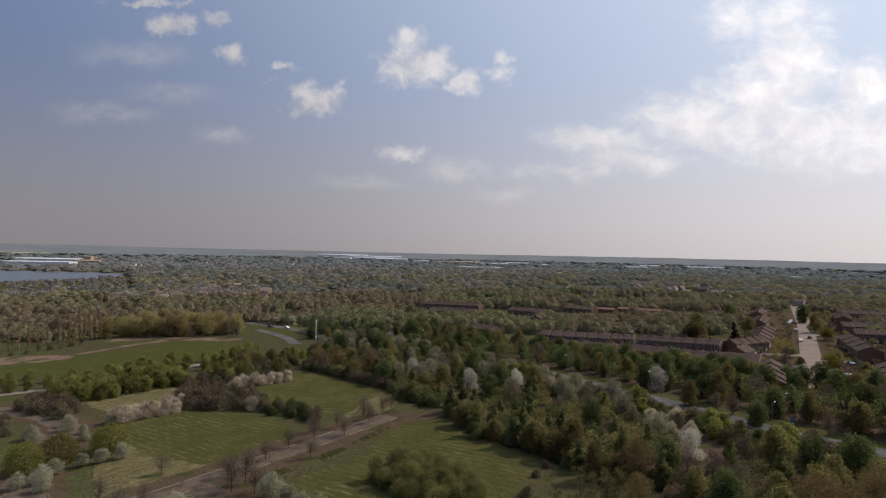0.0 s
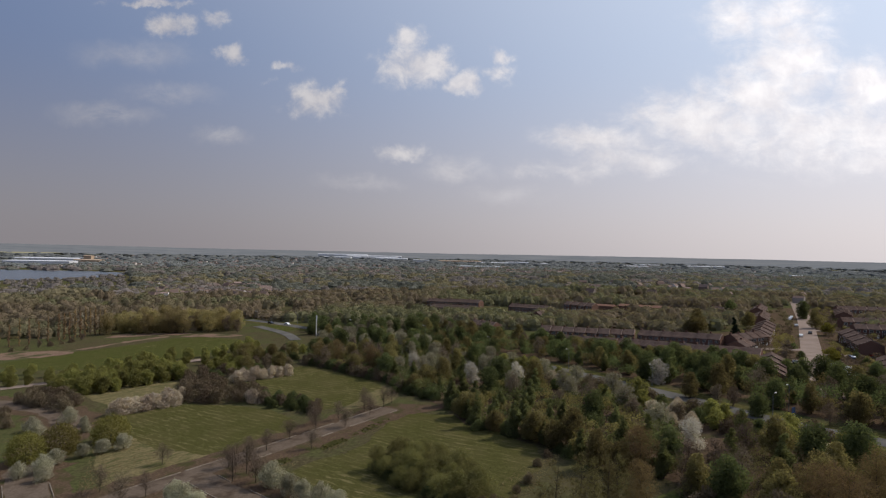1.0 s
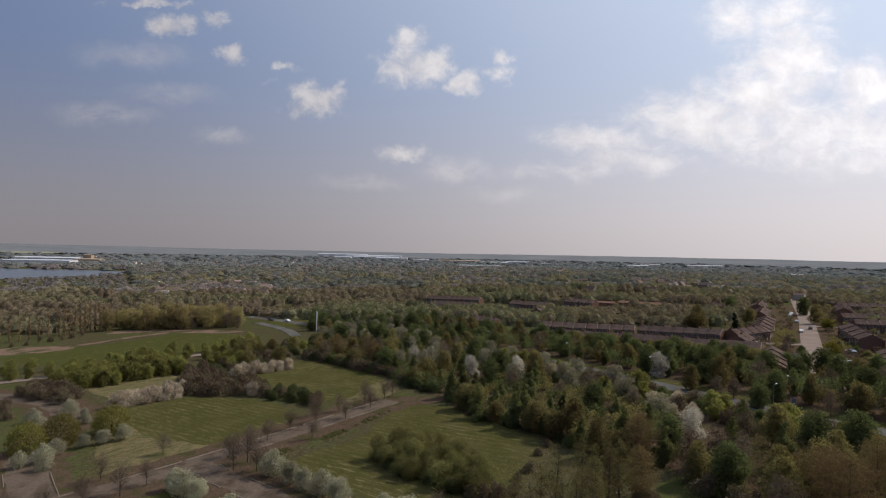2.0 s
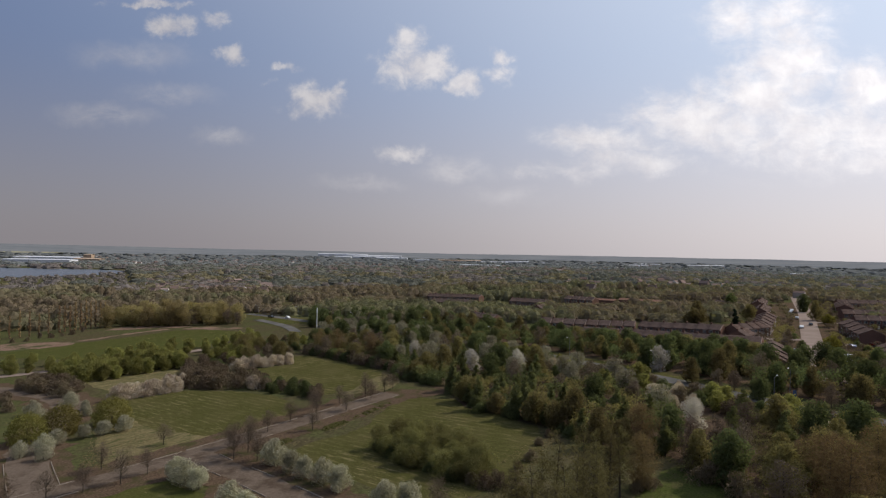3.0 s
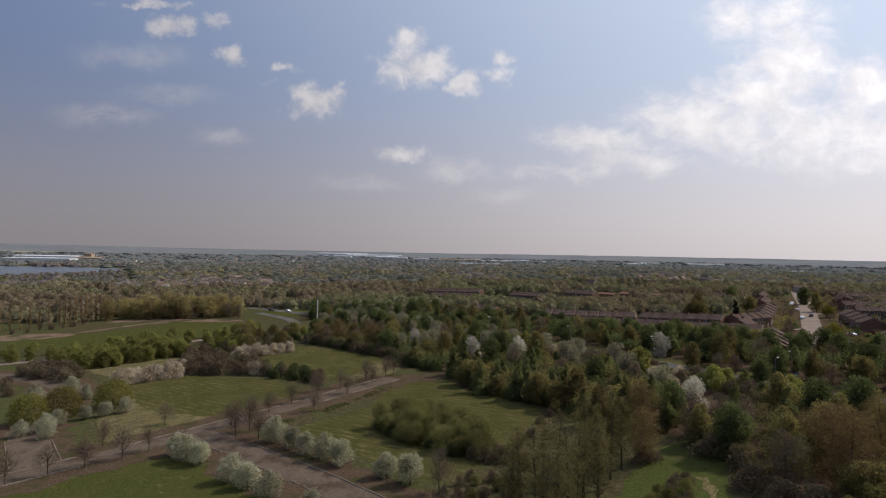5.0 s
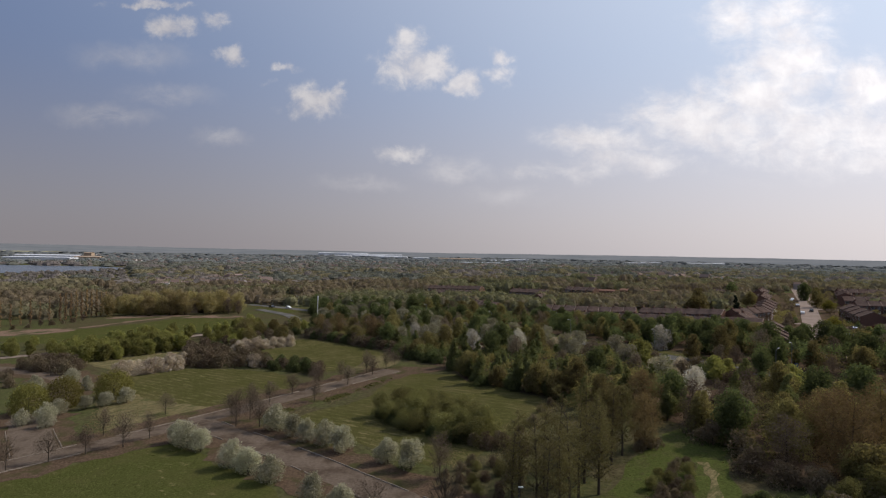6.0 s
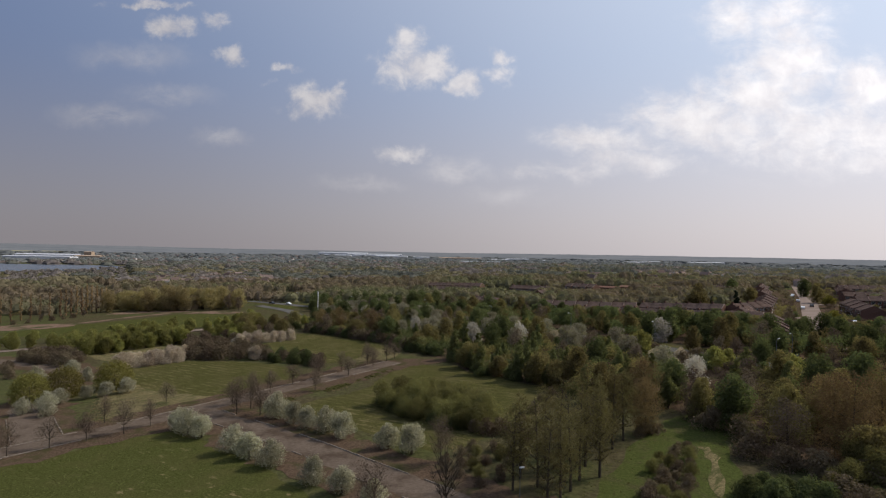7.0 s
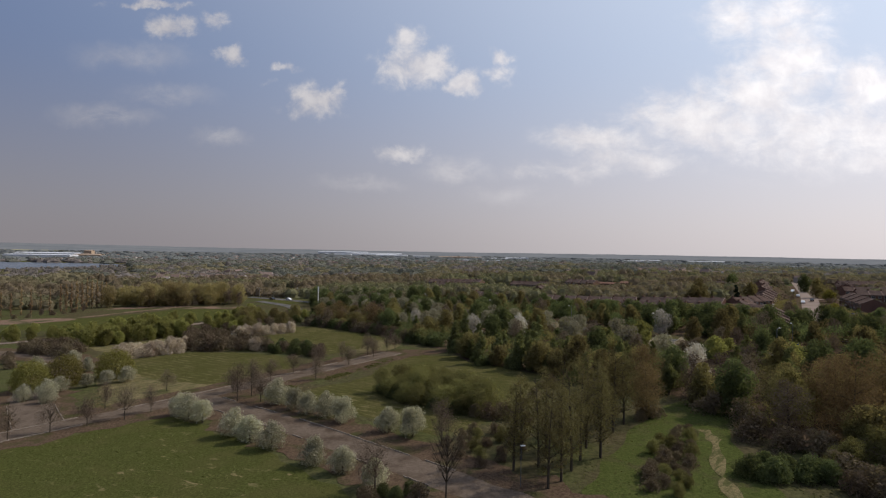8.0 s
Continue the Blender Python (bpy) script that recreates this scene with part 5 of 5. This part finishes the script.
def make_house(width=5.6, depth=7.8, eaves=4.5, ridge=6.5, label="brown brick terraced house under a brown tiled roof", verges=True, chimney=True):
    thing = tagged(new("terraced_house"), label, "house")
    bm = bmesh.new()
    gable_shell(bm, width - 0.01, depth, eaves, ridge - 0.05)
    part("wall", bm, M_BRICK, thing)
    bm = bmesh.new()
    roof_shell(bm, width, depth, eaves, ridge)
    roof = part("roof", bm, M_ROOF, thing)
    if verges:
        bm = bmesh.new()
        roof_shell(bm, 0.22, depth + 0.1, eaves, ridge + 0.03, 0.4, 0.24)
        one = part("verge_board", bm, M_VERGE, roof, "pale raised party wall edge")
        one.location.x = width / 2 - 0.11

    def window(x, z, w, h, side):
        y = side * depth / 2
        bm = bmesh.new()
        box(bm, x - w / 2 - 0.08, x + w / 2 + 0.08, y - 0.03, y + 0.03, z - 0.08, z + h + 0.08)
        frame_part = part("window", bm, M_TRIM, thing, "white framed window")
        for k in (-1, 1):
            bm = bmesh.new()
            box(bm, x + k * w / 4 - w / 4 + 0.04, x + k * w / 4 + w / 4 - 0.04, y - 0.05, y + 0.05, z, z + h)
            part("pane", bm, M_GLASS, frame_part)

    for side in (-1, 1):
        window(-1.35, 2.95, 1.5, 1.1, side)
        window(1.35, 2.95, 1.2, 1.1, side)
        window(-1.2, 0.9, 1.8, 1.3, side)
    bm = bmesh.new()
    box(bm, 1.0, 1.9, -depth / 2 - 0.05, -depth / 2 + 0.05, 0, 2.05)
    part("door", bm, M_TRIM, thing, "pale front door")
    if chimney:
        bm = bmesh.new()
        box(bm, -width / 2 + 0.1, -width / 2 + 0.75, -0.4, 0.4, ridge - 0.6, ridge + 0.75)
        part("chimney", bm, M_BRICK, thing)
    return thing


def row_of(kind, a, b, group, width=5.6, step=0.0, flip=0.0):
    length, turn = math.hypot(b[0] - a[0], b[1] - a[1]), math.degrees(math.atan2(b[1] - a[1], b[0] - a[0]))
    count = max(1, round(length / width))
    for i in range(count):
        f = (i + 0.5) / count
        x, y = a[0] + (b[0] - a[0]) * f, a[1] + (b[1] - a[1]) * f
        tagged(copy_thing(kind, pose(x, y, lie(x, y) - 0.25 + step * (i % 2), 0, 0, turn + flip)), group=group)


terrace = make_house()
stepped = make_house(6.0, 8.6, 4.4, 6.5, "brown brick house with pale stripes across its roof", True, False)
row_of(terrace, (53, 306), (97, 288), "long terrace")
row_of(terrace, (99, 286), (127, 260), "long terrace")
row_of(terrace, (56, 270), (78, 254), "front terrace")
row_of(terrace, (80, 256), (106, 227), "front terrace")
row_of(terrace, (130, 259), (148, 267), "side terrace")
row_of(stepped, (108, 227), (121, 218), "striped roofs", 5.2)
row_of(stepped, (120.1, 209.3), (104, 181.8), "striped roofs", 4.4, 0.35)
row_of(stepped, (146.6, 266.1), (171, 303.5), "street terrace", 5.6, 0.3)
row_of(terrace, (122, 238.2), (129.6, 245.6), "street terrace")
row_of(stepped, (191.6, 271.1), (172.8, 231.4), "corner terrace", 5.6, 0.25)
row_of(terrace, (176.6, 228.4), (197.2, 216.3), "corner terrace")
row_of(stepped, (159.7, 204), (144.7, 183.2), "corner terrace", 5.6, 0.25)
row_of(terrace, (204.7, 287), (234.7, 276.6), "far terrace")
row_of(terrace, (217.8, 315.3), (249.7, 306.8), "far terrace")
row_of(terrace, (178.5, 324.4), (195.4, 350.5), "far terrace")
row_of(terrace, (201, 367.6), (217.9, 393.7), "far terrace")
row_of(terrace, (-10, 475.4), (30.7, 448), "terrace among trees")
row_of(terrace, (-6, 424.7), (23.8, 401.2), "terrace among trees")
row_of(terrace, (50.3, 414), (74.4, 391.7), "terrace among trees")
row_of(terrace, (91.7, 423.3), (107.9, 404.2), "terrace among trees")
row_of(terrace, (18.9, 328.2), (30.7, 315.1), "terrace among trees")
row_of(terrace, (59, 359.8), (64.8, 369.1), "terrace among trees")
row_of(terrace, (178.5, 380.1), (185.1, 360.6), "far terrace")
row_of(terrace, (206, 262), (228, 250), "gardens terrace")
row_of(stepped, (222, 240), (206, 212), "gardens terrace", 5.6, 0.25)
row_of(terrace, (236, 262), (262, 254), "gardens terrace")
row_of(terrace, (170, 196), (190, 186), "gardens terrace")
row_of(terrace, (234, 296), (262, 290), "gardens terrace")
row_of(stepped, (240, 344), (258, 372), "far terrace", 5.6, 0.25)
row_of(terrace, (262, 384), (290, 376), "far terrace")
for kind in (terrace, stepped):
    for child in list(kind.children_recursive):
        bpy.data.objects.remove(child)
    bpy.data.objects.remove(kind)


def make_shed(x, y, turn, length, depth, height, mat, label, bays=1, name="warehouse", sits=None):
    """A long low shed: walls, a shallow roof for each bay, a dark door band."""
    thing = tagged(new(name), label, "warehouse")
    thing.matrix_basis = pose(x, y, lie(x, y) - 0.5 if sits is None else sits, 0, 0, turn)
    bm = bmesh.new()
    box(bm, -length / 2, length / 2, -depth / 2, depth / 2, 0, height)
    part("wall", bm, mat, thing)
    for i in range(bays):
        bm = bmesh.new()
        d = depth / bays
        roof_shell(bm, length + 0.6, d, 0, d * 0.07, 0.1, 0.3)
        one = part("roof", bm, mat, thing)
        one.location = (0, -depth / 2 + d * (i + 0.5), height)
    for k in range(int(length / 24) if name == "factory" else 0):
        px = -length / 2 + 12 + 24 * k
        bm = bmesh.new()
        box(bm, px - 2.2, px + 2.2, -depth / 2 - 0.12, -depth / 2 + 0.12, 0, height * 0.5)
        part("door", bm, M_DARK_STEEL, thing, "dark loading door")
    return thing


make_shed(-838, 1205, 10, 125, 40, 10, M_SHED, "long white factory by the lake", 3, "factory")
make_shed(-960, 1420, 5, 150, 50, 9, M_SHED, "long white factory by the lake", 2, "factory")
make_shed(-870, 1420, 5, 18, 16, 17, M_SHED_TAN, "tan tower beside a factory", 1, "factory")
make_shed(-845, 1380, 5, 60, 26, 8, M_SHED_TAN, "low tan factory by the lake", 1, "factory")
for x, y, length, depth, high, mat in ((-500, 2900, 240, 60, 16, M_SHED), (-330, 2800, 260, 60, 12, M_SHED), (-300, 2600, 200, 50, 9, M_SHED), (-215, 2450, 130, 40, 8, M_SHED), (-480, 2650, 120, 40, 7, M_SHED),
                                       (-80, 2150, 60, 30, 9, M_SHED), (60, 2050, 150, 40, 9, M_SHED_TAN), (170, 2000, 110, 40, 6, M_SHED), (260, 2020, 80, 30, 9, M_SHED), (330, 2050, 90, 30, 5, M_SHED),
                                       (90, 1480, 110, 30, 6, M_SHED_GREY), (620, 1850, 70, 30, 7, M_SHED), (880, 2000, 80, 30, 8, M_SHED), (960, 2040, 60, 30, 8, M_SHED), (760, 2150, 90, 30, 7, M_SHED), (704, 1150, 22, 12, 7, M_SHED)):
    make_shed(x, y, -3 + (x % 7), length, depth, high, mat, "long pale warehouse in the distance", 2)
make_shed(145, 412, -28, 34, 14, 3.3, M_BRICK, "low brick school building beside a playing field", 1, "school")
make_shed(115, 426, -28, 26, 12, 3.3, M_BRICK, "low brick school building beside a playing field", 1, "school")


def far_town(name, places, rng, label):
    """Small gabled houses far off, walls and roofs."""
    verts, faces, slots = [], [], []
    for x, y in places:
        w, d, e, r = rng.uniform(5.5, 9.5), rng.uniform(5, 7), rng.uniform(3.8, 5.2), rng.uniform(6.0, 7.6)
        a = rng.uniform(-0.9, 0.9)
        c, s, z0 = math.cos(a), math.sin(a), lie(x, y) - 0.3
        pts = [(-w / 2, -d / 2, 0), (w / 2, -d / 2, 0), (w / 2, d / 2, 0), (-w / 2, d / 2, 0), (-w / 2, -d / 2, e), (w / 2, -d / 2, e), (w / 2, d / 2, e), (-w / 2, d / 2, e), (-w / 2, 0, r), (w / 2, 0, r)]
        k = len(verts)
        verts += [(x + c * p - s * q, y + s * p + c * q, z0 + z) for p, q, z in pts]
        for f in ((0, 1, 5, 4), (2, 3, 7, 6), (1, 2, 6, 9, 5), (3, 0, 4, 8, 7)):
            faces.append([k + i for i in f])
            slots.append(0)
        k = len(verts)
        verts += [(x + c * p - s * q, y + s * p + c * q, z0 + z + 0.05) for p, q, z in (pts[4], pts[5], pts[9], pts[8], pts[6], pts[7])]
        faces += [[k, k + 1, k + 2, k + 3], [k + 4, k + 5, k + 3, k + 2]]
        slots += [1, 1]
    me = mesh(name, verts, faces, M_FAR_WALL, M_FAR_ROOF)
    me.polygons.foreach_set("material_index", slots)
    tagged(part(name, me), label, "houses", kind="stuff")


def band(rng, count, a0, a1, r0, r1):
    out = []
    for _ in range(count):
        a, r = radians(rng.uniform(a0, a1)), rng.uniform(r0, r1)
        out.append((r * math.sin(a), r * math.cos(a)))
    return [p for p in out if not inside(*p, LAKE)]


rng = np.random.default_rng(23)
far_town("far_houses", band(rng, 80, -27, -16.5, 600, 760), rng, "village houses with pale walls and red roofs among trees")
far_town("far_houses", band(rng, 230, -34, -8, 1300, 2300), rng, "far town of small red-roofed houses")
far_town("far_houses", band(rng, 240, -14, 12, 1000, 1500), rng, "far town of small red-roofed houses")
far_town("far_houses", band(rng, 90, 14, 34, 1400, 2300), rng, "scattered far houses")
far_town("far_houses", band(rng, 60, 12, 32, 560, 800), rng, "roofs among trees beyond the housing estate")


# ---------------------------------------------------------------- vehicles, lamps, masts
def make_car(paint, label, van=False):
    thing = tagged(new("car" if not van else "van"), label, "car" if not van else "van")
    side = [(-2.1, 0.35), (2.1, 0.35), (2.15, 0.75), (1.2, 0.92), (0.5, 1.42), (-1.2, 1.45), (-1.9, 0.98), (-2.15, 0.9)]
    if van:
        side = [(-2.4, 0.4), (2.3, 0.4), (2.35, 1.0), (1.7, 1.2), (1.2, 1.95), (-2.4, 2.0)]

    def slab(profile, half):
        bm = bmesh.new()
        a = [bm.verts.new((x, -half, z)) for x, z in profile]
        b = [bm.verts.new((x, half, z)) for x, z in profile]
        bm.faces.new(a[::-1])
        bm.faces.new(b)
        for i in range(len(a)):
            j = (i + 1) % len(a)
            bm.faces.new((a[i], a[j], b[j], b[i]))
        bmesh.ops.recalc_face_normals(bm, faces=bm.faces)
        bmesh.ops.bevel(bm, geom=bm.edges[:], offset=0.05, segments=2, affect="EDGES")
        return bm

    part("body", slab(side, 0.86), paint, thing)
    glass = [(1.08, 0.95), (0.46, 1.36), (-1.12, 1.38), (-1.72, 1.0)] if not van else [(1.62, 1.25), (1.18, 1.88), (0.4, 1.88), (0.4, 1.25)]
    part("windows", slab(glass, 0.885), M_GLASS, thing, "dark car windows")
    for x in (-1.3, 1.35):
        for y in (-0.78, 0.78):
            bm = bmesh.new()
            bmesh.ops.create_cone(bm, cap_ends=True, segments=12, radius1=0.32, radius2=0.32, depth=0.2, matrix=pose(0, 0, 0, 90))
            wheel = part("wheel", bm, M_TYRE, thing)
            wheel.location = (x, y, 0.32)
    return thing


cars = [make_car(PAINTS[0], "white car parked at the kerb"), make_car(PAINTS[1], "silver car parked at the kerb"), make_car(PAINTS[2], "black car parked at the kerb"),
        make_car(PAINTS[3], "dark red car parked at the kerb"), make_car(PAINTS[4], "dark blue car parked at the kerb"), make_car(PAINTS[0], "white van parked at the kerb", True)]
for k, x, y, turn in ((1, 143.7, 211.2, 150), (5, 141.8, 202.6, 150), (0, 138.1, 196, 150), (1, 136.2, 191.2, 150), (0, 171, 233.4, 170), (3, 173.8, 230.4, 170), (0, 138.1, 253, 60), (2, 134.3, 218.4, 58), (1, 212.2, 351.8, 60),
                      (0, 216, 357.4, 60), (2, 188.8, 295.2, 58), (0, 220.7, 364, 60), (1, 199.1, 323.6, 60), (0, 123, 245, 0), (0, 128.6, 242.8, 20), (4, 161.6, 227, 80), (0, 59, 346.1, 20), (1, 85.9, 255.8, -20), (0, 106.9, 231.2, -30),
                      (0, 152.3, 402.8, 0), (0, 159.8, 404.3, 0), (1, 165.4, 401, 0), (0, 148.4, 275.7, 58), (4, 142.8, 239.3, 58), (0, 178.5, 286, 58), (1, 117.3, 232.7, 60), (2, -110, 373.2, -38), (0, -97.4, 366.1, -38), (0, -14.1, 421.7, 10), (0, 19.9, 405.6, 10)):
    copy_thing(cars[k], pose(x, y, lie(x, y) + 0.18, 0, 0, turn))
for car in cars:
    for child in list(car.children_recursive):
        bpy.data.objects.remove(child)
    bpy.data.objects.remove(car)


def make_lamp(height=7.0):
    thing = tagged(new("street_lamp"), "grey steel street lamp beside the road", "street lamp")
    verts, faces = [], []
    tube(verts, faces, [(0, 0, -0.1), (0, 0, 1.2), (0, 0, height)], [0.11, 0.09, 0.06], 8)
    part("pole", mesh("pole", verts, faces, M_POST), None, thing)
    verts, faces = [], []
    tube(verts, faces, [(0, 0, height - 0.1), (0.5, 0, height + 0.25), (1.3, 0, height + 0.35)], [0.05, 0.045, 0.04], 6)
    part("arm", mesh("arm", verts, faces, M_POST), None, thing)
    bm = bmesh.new()
    box(bm, 1.2, 1.95, -0.16, 0.16, height + 0.26, height + 0.44)
    bmesh.ops.bevel(bm, geom=bm.edges[:], offset=0.05, segments=2, affect="EDGES")
    part("lamp_head", bm, M_TRIM, thing, "pale lamp head")
    return thing


lamp = make_lamp()
for x, y, turn in ((94.5, 155.9, 220), (48.8, 218.8, 220), (84.5, 146, 40), (-50.7, 328.7, 240), (-8, 296.7, 230), (21.9, 256.3, 230), (68.6, 186.3, 220), (-92.2, 370.9, 220), (-121.5, 383.1, 220)):
    copy_thing(lamp, pose(x, y, lie(x, y), 0, 0, turn))
for child in list(lamp.children):
    bpy.data.objects.remove(child)
bpy.data.objects.remove(lamp)

mast = tagged(new("mast"), "tall pale phone mast beside the road junction", "mast")
mast.matrix_basis = pose(-68.3, 317, lie(-68.3, 317))
verts, faces = [], []
tube(verts, faces, [(0, 0, -0.2), (0, 0, 6), (0, 0, 11)], [0.26, 0.24, 0.2], 10)
part("pole", mesh("pole", verts, faces, M_TRIM), None, mast)
verts, faces = [], []
tube(verts, faces, [(0, 0, 8.6), (0, 0, 11.2)], [0.34, 0.34], 10)
part("antenna_shroud", mesh("antenna_shroud", verts, faces, M_STEEL), None, mast)
bm = bmesh.new()
box(bm, 0.8, 2.2, -0.4, 0.4, -0.1, 1.5)
part("equipment_cabinet", bm, M_DARK_STEEL, mast, "dark green equipment cabinet")

sign = tagged(new("road_sign"), "blue road sign on two posts", "sign")
sign.matrix_basis = pose(91.6, 149.2, lie(91.6, 149.2), 0, 0, 30)
for x in (-0.5, 0.5):
    verts, faces = [], []
    tube(verts, faces, [(x, 0, -0.1), (x, 0, 2.8)], [0.05, 0.05], 6)
    part("post", mesh("post", verts, faces, M_STEEL), None, sign)
bm = bmesh.new()
box(bm, -0.8, 0.8, -0.1, -0.04, 1.2, 2.9)
part("panel", bm, PAINTS[4], sign, "blue sign panel")

small_post = tagged(new("lamp_post"), "short grey lamp post with a pale head", "lamp post")
small_post.matrix_basis = pose(9.7, 70.5, lie(9.7, 70.3))
verts, faces = [], []
tube(verts, faces, [(0, 0, -0.1), (0, 0, 3), (0, 0, 5)], [0.05, 0.04, 0.035], 8)
part("pole", mesh("pole", verts, faces, M_DARK_STEEL), None, small_post)
bm = bmesh.new()
box(bm, -0.1, 0.5, -0.12, 0.12, 4.95, 5.1)
bmesh.ops.bevel(bm, geom=bm.edges[:], offset=0.03, segments=1, affect="EDGES")
part("lamp_head", bm, M_TRIM, small_post, "pale lamp head")
